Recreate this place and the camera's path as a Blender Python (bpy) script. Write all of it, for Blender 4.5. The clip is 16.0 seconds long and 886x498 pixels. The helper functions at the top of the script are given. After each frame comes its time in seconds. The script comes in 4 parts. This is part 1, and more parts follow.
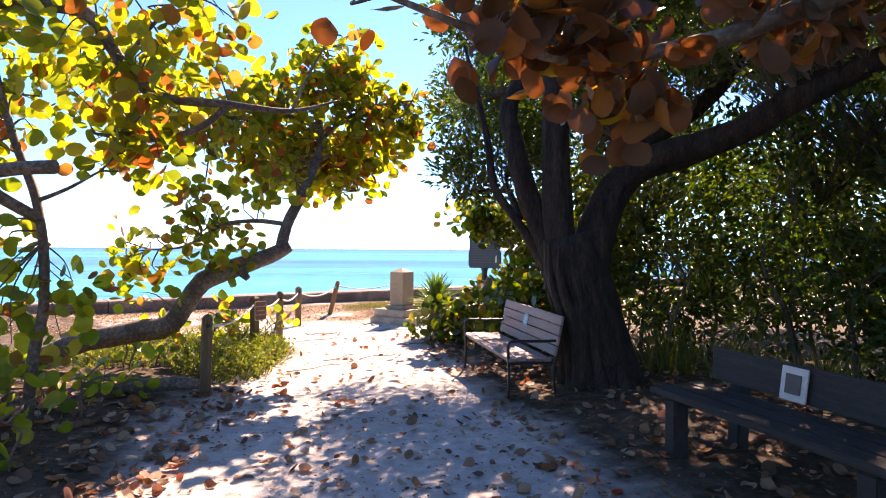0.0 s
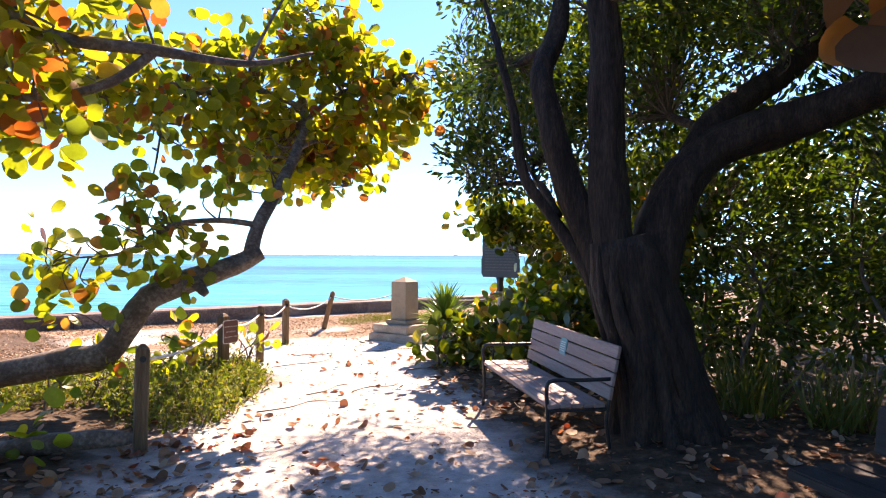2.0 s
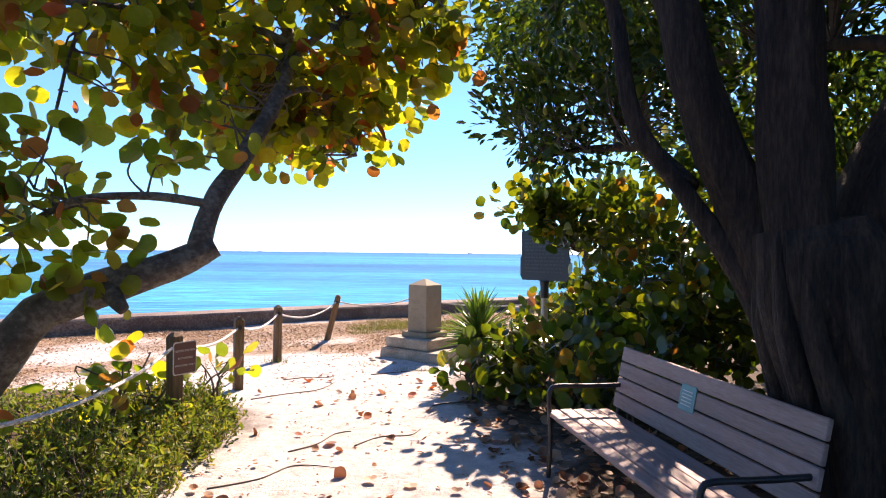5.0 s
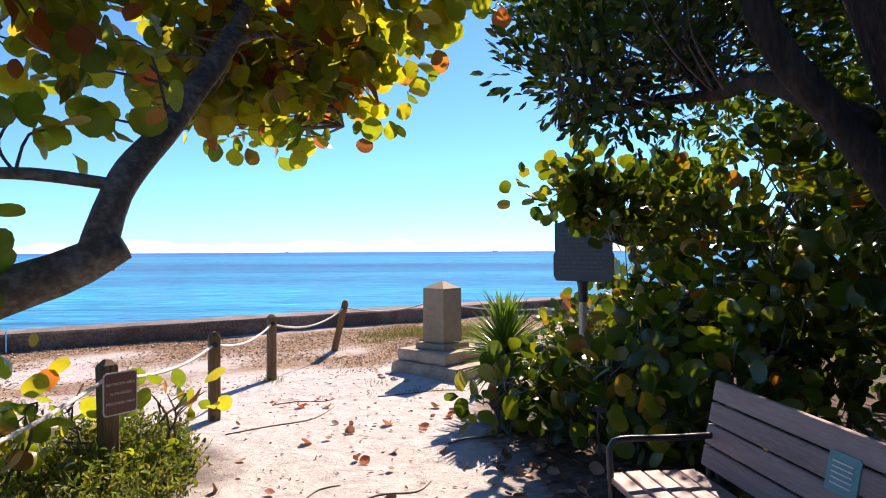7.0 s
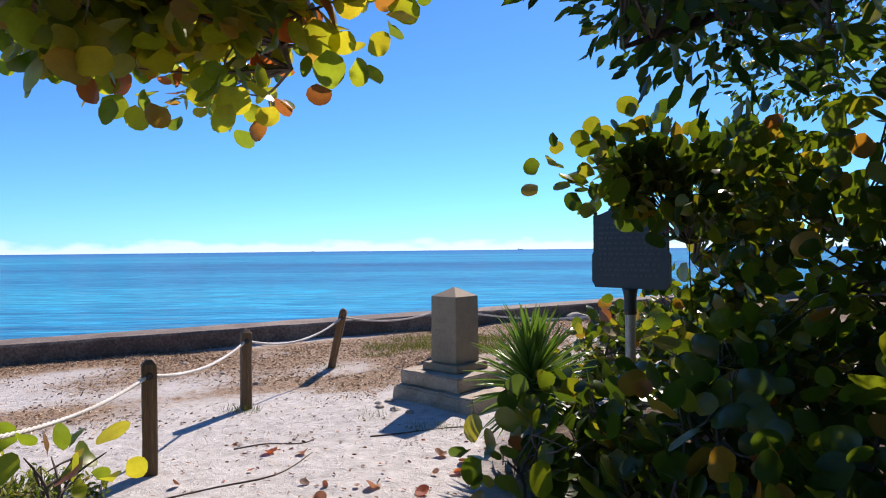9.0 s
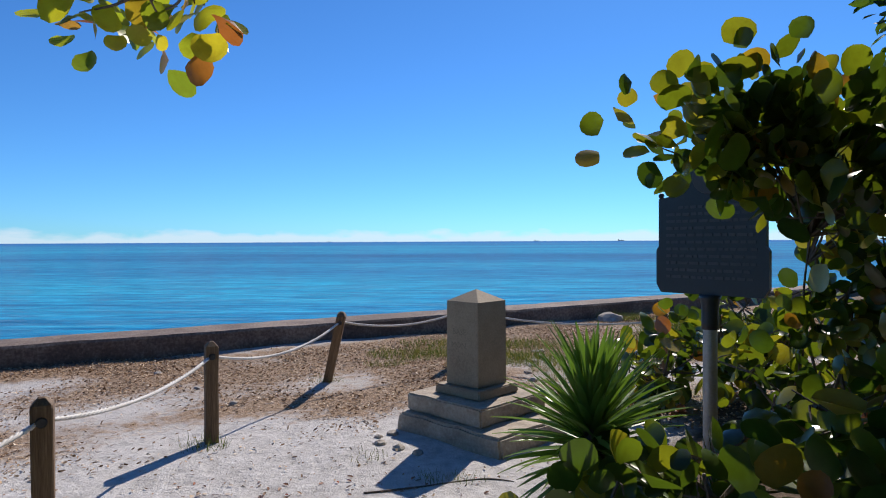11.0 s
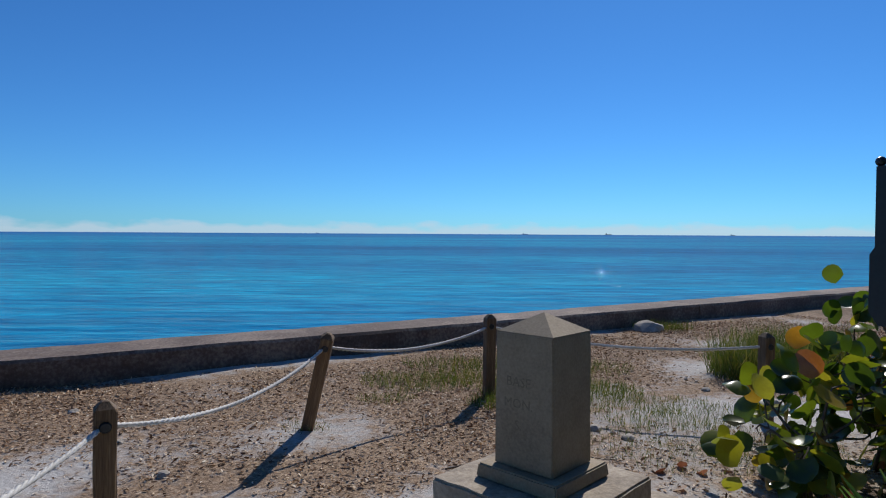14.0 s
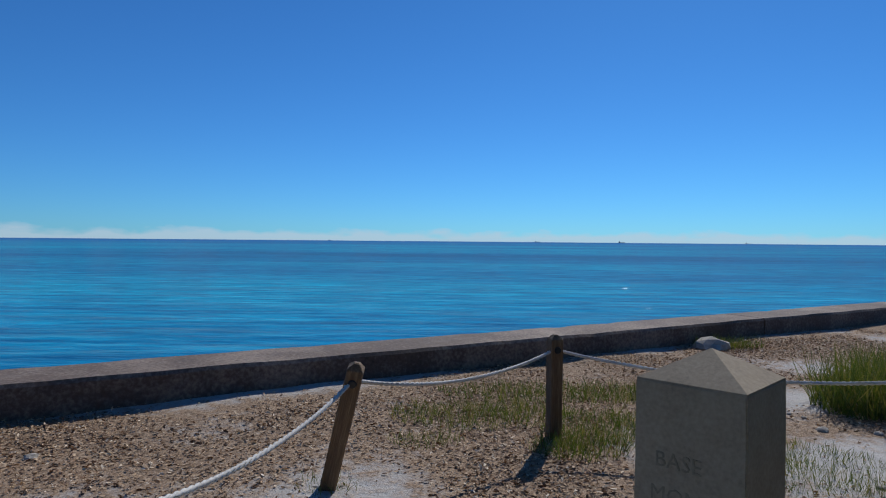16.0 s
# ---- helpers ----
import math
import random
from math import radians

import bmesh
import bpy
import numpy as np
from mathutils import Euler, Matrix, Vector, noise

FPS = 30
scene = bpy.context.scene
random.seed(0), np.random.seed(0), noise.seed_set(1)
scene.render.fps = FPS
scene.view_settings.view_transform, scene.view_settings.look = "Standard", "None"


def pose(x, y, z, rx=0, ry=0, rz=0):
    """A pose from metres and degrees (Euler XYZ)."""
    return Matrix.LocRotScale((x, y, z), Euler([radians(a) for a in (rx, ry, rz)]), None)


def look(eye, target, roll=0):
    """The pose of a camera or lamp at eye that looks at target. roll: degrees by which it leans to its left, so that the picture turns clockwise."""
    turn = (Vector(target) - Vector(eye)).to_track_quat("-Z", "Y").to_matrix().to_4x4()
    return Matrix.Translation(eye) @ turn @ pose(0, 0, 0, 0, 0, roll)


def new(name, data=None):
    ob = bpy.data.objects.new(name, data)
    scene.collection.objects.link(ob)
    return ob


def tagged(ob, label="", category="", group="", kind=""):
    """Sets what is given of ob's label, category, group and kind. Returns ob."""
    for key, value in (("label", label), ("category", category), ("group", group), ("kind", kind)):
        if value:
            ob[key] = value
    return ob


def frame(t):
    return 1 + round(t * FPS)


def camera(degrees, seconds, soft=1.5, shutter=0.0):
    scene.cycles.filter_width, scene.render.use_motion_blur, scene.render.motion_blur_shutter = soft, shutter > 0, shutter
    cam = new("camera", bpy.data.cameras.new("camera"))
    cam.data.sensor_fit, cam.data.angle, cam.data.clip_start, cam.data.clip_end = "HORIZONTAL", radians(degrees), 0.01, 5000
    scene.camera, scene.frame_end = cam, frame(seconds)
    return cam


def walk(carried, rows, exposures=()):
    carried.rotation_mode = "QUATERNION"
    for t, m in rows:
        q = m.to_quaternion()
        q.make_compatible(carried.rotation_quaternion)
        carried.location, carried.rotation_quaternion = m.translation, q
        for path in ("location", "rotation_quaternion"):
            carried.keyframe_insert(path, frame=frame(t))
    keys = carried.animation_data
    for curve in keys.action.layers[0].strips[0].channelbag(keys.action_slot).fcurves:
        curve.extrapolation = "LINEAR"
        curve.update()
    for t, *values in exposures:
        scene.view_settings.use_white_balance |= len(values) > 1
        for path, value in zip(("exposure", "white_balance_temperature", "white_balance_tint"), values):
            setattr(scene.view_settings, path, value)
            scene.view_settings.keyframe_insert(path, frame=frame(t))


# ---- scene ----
# camera and walk: t, x, y, z, yaw, pitch, lean
cam = camera(70.0, 16.0, soft=1.1)
ROWS = [
    (0.0, 0.021, -0.013, 1.529, -6.63, 0.04, -0.40),
    (0.5, 0.058, 0.357, 1.516, -6.58, 0.21, -0.59),
    (1.0, 0.036, 0.804, 1.543, -6.53, 0.30, -0.82),
    (1.5, 0.080, 1.250, 1.514, -6.52, 0.55, -0.60),
    (2.0, 0.132, 1.665, 1.539, -6.24, 0.56, -0.30),
    (2.5, 0.084, 2.072, 1.528, -5.99, 0.75, -0.56),
    (3.0, 0.071, 2.424, 1.513, -5.78, 0.75, -0.70),
    (3.5, 0.158, 2.842, 1.526, -5.59, 0.47, -0.50),
    (4.0, 0.194, 3.145, 1.526, -5.24, 0.46, -0.38),
    (4.5, 0.144, 3.503, 1.528, -5.17, 0.40, -0.58),
    (7.0, 0.332, 5.156, 1.520, -2.70, 0.21, 0.30),
    (7.5, 0.453, 5.528, 1.552, -1.85, 0.04, 0.71),
    (8.0, 0.485, 5.824, 1.535, -1.05, 0.30, 0.64),
    (8.5, 0.471, 6.217, 1.548, -0.68, 0.09, 0.43),
    (9.0, 0.536, 6.609, 1.534, -0.43, 0.09, 0.60),
    (11.5, 0.508, 8.361, 1.554, 1.26, -0.89, 0.09),
    (12.0, 0.390, 8.716, 1.568, 1.03, -1.00, -0.32),
    (12.5, 0.320, 9.031, 1.553, 0.38, -1.27, -0.40),
    (13.0, 0.322, 9.416, 1.568, 0.03, -1.73, -0.25),
    (13.5, 0.300, 9.680, 1.580, -0.01, -1.57, -0.17),
    (14.0, 0.172, 10.006, 1.549, -0.04, -1.39, -0.33),
    (14.5, 0.082, 10.317, 1.517, -0.21, -1.27, 0.00),
    (15.0, 0.058, 10.657, 1.515, 0.16, -1.15, 0.04),
    (15.5, -0.013, 10.923, 1.491, 0.68, -0.78, -0.10),
    (16.0, -0.140, 11.207, 1.486, 1.06, -0.72, -0.50),
]
EXPOSURES = [(0.0, 2.0, 9600, 35), (2.0, 1.98, 9400, 34), (3.5, 1.72, 9000, 32), (4.5, 1.6, 8700, 31), (7.0, 1.12, 7900, 26), (8.0, 0.9, 7500, 23), (9.0, 0.66, 7000, 20), (11.5, 0.16, 6700, 14), (12.5, 0.02, 6600, 13), (16.0, -0.36, 6200, 10)]
walk(cam, [(t, pose(x, y, z, 90 + pitch, lean, yaw)) for t, x, y, z, yaw, pitch, lean in ROWS], EXPOSURES)

# world and sun: the sun stands ahead of the walk, a little to the right, about 39 degrees high
SUN_DIR = Vector((0.364, 1.0, 0.0)).normalized() * math.cos(radians(38.7)) + Vector((0, 0, math.sin(radians(38.7))))
world = bpy.data.worlds.new("sky")
scene.world = world
world.use_nodes = True
wn, wl = world.node_tree.nodes, world.node_tree.links
sky = wn.new("ShaderNodeTexSky")
sky.sky_type = "NISHITA"
sky.sun_disc = False
sky.sun_elevation = radians(38.7)
sky.sun_rotation = math.atan2(0.364, 1.0)
sky.air_density, sky.dust_density, sky.ozone_density = 1.0, 0.25, 2.5
sky.altitude = 1500
# a low bank of cumulus far out over the sea
geo = wn.new("ShaderNodeTexCoord")
sep = wn.new("ShaderNodeSeparateXYZ")
wl.new(geo.outputs["Generated"], sep.inputs[0])
mp = wn.new("ShaderNodeMapping")
mp.inputs["Scale"].default_value = (18, 18, 47)
wl.new(geo.outputs["Generated"], mp.inputs[0])
cn = wn.new("ShaderNodeTexNoise")
cn.inputs["Scale"].default_value, cn.inputs["Detail"].default_value = 1.0, 6
wl.new(mp.outputs[0], cn.inputs["Vector"])
up = wn.new("ShaderNodeMath")
up.operation = "MULTIPLY_ADD"
wl.new(sep.outputs[2], up.inputs[0])
up.inputs[1].default_value, up.inputs[2].default_value = -26.0, 0.42
addn = wn.new("ShaderNodeMath")
wl.new(up.outputs[0], addn.inputs[0])
wl.new(cn.outputs["Fac"], addn.inputs[1])
cr = wn.new("ShaderNodeMapRange")
cr.inputs[1].default_value, cr.inputs[2].default_value, cr.inputs[3].default_value, cr.inputs[4].default_value = 0.50, 0.74, 0.0, 0.6
wl.new(addn.outputs[0], cr.inputs[0])
cm = wn.new("ShaderNodeMixRGB")
cm.inputs[2].default_value = (7.6, 8.6, 9.8, 1)
wl.new(cr.outputs[0], cm.inputs[0])
deep = wn.new("ShaderNodeMixRGB")
deep.blend_type = "MULTIPLY"
deep.inputs[0].default_value = 1.0
deep.inputs[2].default_value = (0.34, 0.82, 1.32, 1)
wl.new(sky.outputs[0], deep.inputs[1])
wl.new(deep.outputs[0], cm.inputs[1])
wl.new(cm.outputs[0], wn["Background"].inputs[0])
wn["Background"].inputs[1].default_value = 0.085
sun = new("sun", bpy.data.lights.new("sun", "SUN"))
sun.data.energy, sun.data.angle, sun.data.color = 4.6, radians(0.53), (1.0, 0.95, 0.87)
sun.matrix_world = look(SUN_DIR * 60, (0, 0, 0))


# ---- materials ----
def material(name):
    m = bpy.data.materials.new(name)
    m.use_nodes = True
    n = m.node_tree.nodes
    return m, n, m.node_tree.links, n["Principled BSDF"]


def ramp(n, stops):
    r = n.new("ShaderNodeValToRGB")
    e = r.color_ramp.elements
    while len(e) < len(stops):
        e.new(0.5)
    for k, (p, c) in zip(e, stops):
        k.position, k.color = p, (*c, 1)
    return r


def noise_tex(n, l, scale, detail=5, rough=0.6, stretch=None, coord="Object"):
    tc = n.new("ShaderNodeTexCoord")
    t = n.new("ShaderNodeTexNoise")
    t.inputs["Scale"].default_value, t.inputs["Detail"].default_value, t.inputs["Roughness"].default_value = scale, detail, rough
    if stretch:
        m = n.new("ShaderNodeMapping")
        m.inputs["Scale"].default_value = stretch
        l.new(tc.outputs[coord], m.inputs[0])
        l.new(m.outputs[0], t.inputs["Vector"])
    else:
        l.new(tc.outputs[coord], t.inputs["Vector"])
    return t


def mix(n, l, fac, a, b, mode="MIX"):
    m = n.new("ShaderNodeMixRGB")
    m.blend_type = mode
    for k, v in zip((0, 1, 2), (fac, a, b)):
        if isinstance(v, bpy.types.NodeSocket):
            l.new(v, m.inputs[k])
        else:
            m.inputs[k].default_value = v if k == 0 else (*v, 1)
    return m.outputs[0]


def bump(n, l, height, bsdf, strength=0.4, dist=0.01, prior=None):
    b = n.new("ShaderNodeBump")
    b.inputs["Strength"].default_value, b.inputs["Distance"].default_value = strength, dist
    l.new(height, b.inputs["Height"])
    if prior:
        l.new(prior, b.inputs["Normal"])
    l.new(b.outputs[0], bsdf.inputs["Normal"])
    return b.outputs[0]


def rough_surface(name, stops, coarse=1.5, fine=40, rough=0.85, relief=0.5, dist=0.006, stretch=None, metal=0.0, vary=0.0):
    """Two noises, coarse stains and fine grain, through one colour ramp, with relief."""
    m, n, l, p = material(name)
    a = noise_tex(n, l, coarse, 6, 0.65, stretch)
    b = noise_tex(n, l, fine, 4, 0.6, stretch)
    v = n.new("ShaderNodeMath")
    v.operation = "MULTIPLY_ADD"
    l.new(b.outputs["Fac"], v.inputs[0])
    v.inputs[1].default_value = 0.45
    half = n.new("ShaderNodeMath")
    half.operation = "MULTIPLY"
    l.new(a.outputs["Fac"], half.inputs[0])
    half.inputs[1].default_value = 0.55
    l.new(half.outputs[0], v.inputs[2])
    r = ramp(n, stops)
    l.new(v.outputs[0], r.inputs[0])
    col = r.outputs[0]
    if vary:
        oi = n.new("ShaderNodeObjectInfo")
        mr = n.new("ShaderNodeMapRange")
        mr.inputs[3].default_value, mr.inputs[4].default_value = 1 - vary, 1 + vary
        l.new(oi.outputs["Random"], mr.inputs[0])
        col = mix(n, l, 1.0, col, mr.outputs[0], "MULTIPLY")
    l.new(col, p.inputs["Base Color"])
    p.inputs["Roughness"].default_value, p.inputs["Metallic"].default_value = rough, metal
    bump(n, l, v.outputs[0], p, relief, dist)
    return m


def leaf_material(name, stops, trans, gloss=0.45, through_light=0.5, spots=0.35):
    """Leaves: colour by leaf, mottled; light shines through."""
    m, n, l, p = material(name)
    g = n.new("ShaderNodeNewGeometry")
    r = ramp(n, stops)
    l.new(g.outputs["Random Per Island"], r.inputs[0])
    t = noise_tex(n, l, 14, 4, 0.7)
    sp = ramp(n, [(0.35, (0.55, 0.45, 0.3)), (0.6, (1, 1, 1))])
    l.new(t.outputs["Fac"], sp.inputs[0])
    col = mix(n, l, spots, r.outputs[0], mix(n, l, 1.0, r.outputs[0], sp.outputs[0], "MULTIPLY"))
    l.new(col, p.inputs["Base Color"])
    p.inputs["Roughness"].default_value = gloss
    tb = n.new("ShaderNodeBsdfTranslucent")
    l.new(mix(n, l, 1.0, col, trans, "MULTIPLY"), tb.inputs[0])
    ms = n.new("ShaderNodeMixShader")
    ms.inputs[0].default_value = through_light
    l.new(p.outputs[0], ms.inputs[1])
    l.new(tb.outputs[0], ms.inputs[2])
    l.new(ms.outputs[0], n["Material Output"].inputs[0])
    bump(n, l, t.outputs["Fac"], p, 0.2, 0.003)
    return m


GRAPE = leaf_material("sea_grape_leaf", [(0.0, (0.10, 0.15, 0.02)), (0.35, (0.21, 0.26, 0.03)), (0.65, (0.34, 0.34, 0.035)),
                      (0.82, (0.44, 0.35, 0.04)), (0.9, (0.30, 0.17, 0.05)), (0.96, (0.42, 0.10, 0.04)), (1.0, (0.2, 0.07, 0.03))], (1.6, 1.6, 0.75), 0.4, 0.57)
GRAPE_GREEN = leaf_material("sea_grape_leaf_green", [(0.0, (0.03, 0.06, 0.014)), (0.4, (0.065, 0.11, 0.018)), (0.75, (0.15, 0.19, 0.022)), (0.93, (0.30, 0.27, 0.04)),
                            (1.0, (0.35, 0.12, 0.04))], (1.5, 1.5, 0.5), 0.28, 0.4)
GRAPE_BROWN = leaf_material("sea_grape_leaf_brown", [(0.0, (0.09, 0.05, 0.025)), (0.4, (0.16, 0.07, 0.03)), (0.7, (0.26, 0.10, 0.035)), (0.9, (0.4, 0.16, 0.03)), (1.0, (0.4, 0.32, 0.03))], (1.3, 0.9, 0.5), 0.5, 0.4)
SMALL_LEAF = leaf_material("dark_leaf", [(0.0, (0.022, 0.052, 0.012)), (0.5, (0.048, 0.092, 0.018)), (0.85, (0.095, 0.145, 0.022)), (1.0, (0.2, 0.22, 0.025))], (1.4, 1.6, 0.6), 0.34, 0.35, 0.2)
WEED_LEAF = leaf_material("weed_leaf", [(0.0, (0.07, 0.12, 0.022)), (0.5, (0.15, 0.21, 0.035)), (0.85, (0.26, 0.29, 0.055)), (1.0, (0.36, 0.26, 0.09))], (1.3, 1.3, 0.6), 0.6, 0.4, 0.2)
GRASS = leaf_material("grass_blade", [(0.0, (0.06, 0.10, 0.018)), (0.6, (0.13, 0.17, 0.03)), (1.0, (0.30, 0.25, 0.09))], (1.2, 1.2, 0.6), 0.6, 0.3, 0.2)
YUCCA_LEAF = leaf_material("yucca_leaf", [(0.0, (0.07, 0.14, 0.03)), (0.6, (0.14, 0.24, 0.05)), (1.0, (0.24, 0.32, 0.08))], (1.2, 1.3, 0.6), 0.35, 0.25, 0.2)
DEAD_LEAF = leaf_material("dead_leaf", [(0.0, (0.13, 0.07, 0.045)), (0.35, (0.27, 0.15, 0.09)), (0.6, (0.40, 0.27, 0.18)), (0.8, (0.5, 0.40, 0.30)), (0.92, (0.34, 0.08, 0.035)), (1.0, (0.48, 0.18, 0.05))], (1.3, 0.8, 0.6), 0.7, 0.3)
CHIP = leaf_material("litter_chip", [(0.0, (0.09, 0.05, 0.028)), (0.4, (0.30, 0.18, 0.10)), (0.8, (0.55, 0.39, 0.24)), (1.0, (0.75, 0.66, 0.52))], (1, 0.8, 0.6), 0.8, 0.1)
BARK_PALE = rough_surface("sea_grape_bark", [(0.3, (0.035, 0.026, 0.02)), (0.48, (0.11, 0.085, 0.065)), (0.62, (0.26, 0.22, 0.18)), (0.75, (0.45, 0.40, 0.34))], 3, 30, 0.8, 0.7, 0.01)
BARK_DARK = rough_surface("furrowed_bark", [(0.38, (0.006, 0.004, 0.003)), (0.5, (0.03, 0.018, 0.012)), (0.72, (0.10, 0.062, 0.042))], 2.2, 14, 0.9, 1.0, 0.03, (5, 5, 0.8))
TWIG = rough_surface("twig_bark", [(0.3, (0.06, 0.045, 0.035)), (0.7, (0.19, 0.15, 0.12))], 6, 60, 0.85, 0.4)
POST_WOOD = rough_surface("weathered_post_wood", [(0.28, (0.04, 0.024, 0.014)), (0.5, (0.135, 0.082, 0.042)), (0.75, (0.30, 0.20, 0.11))], 3, 16, 0.8, 0.8, 0.006, (9, 9, 0.5), 0, 0.25)
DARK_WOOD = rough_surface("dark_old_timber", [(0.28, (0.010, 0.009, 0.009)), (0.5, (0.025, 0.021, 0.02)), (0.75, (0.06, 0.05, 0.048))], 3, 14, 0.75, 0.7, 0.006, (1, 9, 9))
BENCH_WOOD = rough_surface("bench_slat", [(0.28, (0.15, 0.09, 0.08)), (0.5, (0.29, 0.195, 0.175)), (0.75, (0.44, 0.33, 0.30))], 2, 22, 0.65, 0.4, 0.003, (0.7, 9, 9), 0, 0.12)
IRON = rough_surface("dark_painted_iron", [(0.3, (0.02, 0.022, 0.025)), (0.7, (0.06, 0.065, 0.07))], 6, 80, 0.4, 0.2, 0.002, None, 0.6)
CONCRETE = rough_surface("seawall_concrete", [(0.3, (0.045, 0.03, 0.024)), (0.48, (0.12, 0.085, 0.066)), (0.7, (0.34, 0.27, 0.21))], 1.1, 26, 0.9, 0.7, 0.012)
STONE = rough_surface("monument_stone", [(0.25, (0.17, 0.13, 0.085)), (0.5, (0.31, 0.245, 0.165)), (0.75, (0.43, 0.355, 0.25))], 2.5, 70, 0.85, 0.4, 0.004)
BASE_STONE = rough_surface("monument_base_concrete", [(0.25, (0.13, 0.10, 0.075)), (0.5, (0.35, 0.29, 0.22)), (0.75, (0.56, 0.49, 0.39))], 3.5, 40, 0.92, 0.8, 0.012)
ENGRAVED = rough_surface("engraved_letter", [(0.3, (0.14, 0.11, 0.075)), (0.7, (0.30, 0.25, 0.17))], 9, 60, 0.95, 0.3)
ROPE = rough_surface("white_rope", [(0.25, (0.40, 0.38, 0.34)), (0.6, (0.72, 0.70, 0.66))], 8, 120, 0.8, 0.4, 0.002)
SIGN_BROWN = rough_surface("brown_sign_paint", [(0.3, (0.12, 0.05, 0.04)), (0.7, (0.19, 0.085, 0.07))], 4, 60, 0.5, 0.1)
SIGN_WHITE = rough_surface("white_sign_paint", [(0.3, (0.55, 0.52, 0.5)), (0.7, (0.75, 0.72, 0.7))], 6, 80, 0.5, 0.1)
MARKER_BLUE = rough_surface("marker_enamel", [(0.3, (0.014, 0.02, 0.026)), (0.7, (0.028, 0.038, 0.048))], 4, 60, 0.4, 0.2)
MARKER_TEXT = rough_surface("marker_lettering", [(0.3, (0.045, 0.05, 0.055)), (0.7, (0.08, 0.085, 0.09))], 9, 60, 0.5, 0.1)
GREY_METAL = rough_surface("galvanised_pole", [(0.3, (0.3, 0.29, 0.27)), (0.7, (0.5, 0.49, 0.46))], 5, 60, 0.5, 0.2, 0.002, None, 0.5)
TEAL = rough_surface("teal_plaque", [(0.3, (0.03, 0.20, 0.21)), (0.7, (0.06, 0.30, 0.30))], 6, 60, 0.4, 0.1)
PLAQUE_WHITE = rough_surface("pale_plaque", [(0.3, (0.5, 0.48, 0.45)), (0.7, (0.68, 0.66, 0.63))], 6, 60, 0.5, 0.1)
PLAQUE_DARK = rough_surface("bronze_plaque", [(0.3, (0.05, 0.045, 0.04)), (0.7, (0.1, 0.09, 0.08))], 6, 60, 0.5, 0.2)
PEBBLE = rough_surface("coral_stone", [(0.3, (0.22, 0.19, 0.16)), (0.7, (0.5, 0.45, 0.38))], 8, 60, 0.9, 0.6)
HULL = rough_surface("ship_paint", [(0.3, (0.05, 0.06, 0.08)), (0.7, (0.1, 0.11, 0.13))], 0.1, 1, 0.6, 0.1)


def ground_material():
    m, n, l, p = material("sand_and_litter")
    big = noise_tex(n, l, 0.9, 6, 0.65)
    mid = noise_tex(n, l, 7, 6, 0.7)
    fine = noise_tex(n, l, 90, 4, 0.7)
    sand = ramp(n, [(0.3, (0.36, 0.345, 0.325)), (0.5, (0.51, 0.49, 0.465)), (0.7, (0.62, 0.605, 0.58))])
    l.new(mid.outputs["Fac"], sand.inputs[0])
    grit = ramp(n, [(0.3, (0.6, 0.57, 0.54)), (0.55, (1, 1, 1))])
    l.new(fine.outputs["Fac"], grit.inputs[0])
    sand_c = mix(n, l, 0.6, sand.outputs[0], mix(n, l, 1.0, sand.outputs[0], grit.outputs[0], "MULTIPLY"))
    chips = noise_tex(n, l, 38, 5, 0.75)
    lit = ramp(n, [(0.3, (0.085, 0.055, 0.035)), (0.5, (0.27, 0.185, 0.12)), (0.68, (0.48, 0.37, 0.26))])
    l.new(chips.outputs["Fac"], lit.inputs[0])
    soil = ramp(n, [(0.3, (0.028, 0.019, 0.013)), (0.55, (0.10, 0.068, 0.045)), (0.75, (0.24, 0.17, 0.12))])
    l.new(mid.outputs["Fac"], soil.inputs[0])
    al = n.new("ShaderNodeAttribute")
    al.attribute_name = "litter"
    so = n.new("ShaderNodeAttribute")
    so.attribute_name = "soil"

    def edge(attr, tex, width):
        a = n.new("ShaderNodeMath")
        a.operation = "MULTIPLY_ADD"
        l.new(tex, a.inputs[0])
        a.inputs[1].default_value = 1.2
        l.new(attr, a.inputs[2])
        r = n.new("ShaderNodeMapRange")
        r.inputs[1].default_value, r.inputs[2].default_value = 1.1 - width, 1.1 + width
        l.new(a.outputs[0], r.inputs[0])
        return r.outputs[0]
    c = mix(n, l, edge(al.outputs["Fac"], mid.outputs["Fac"], 0.16), sand_c, lit.outputs[0])
    c = mix(n, l, edge(so.outputs["Fac"], big.outputs["Fac"], 0.25), c, soil.outputs[0])
    l.new(c, p.inputs["Base Color"])
    p.inputs["Roughness"].default_value = 0.95
    p.inputs["Specular IOR Level"].default_value = 0.2
    b = bump(n, l, mid.outputs["Fac"], p, 0.7, 0.045)
    bump(n, l, chips.outputs["Fac"], p, 0.5, 0.02, b)
    return m


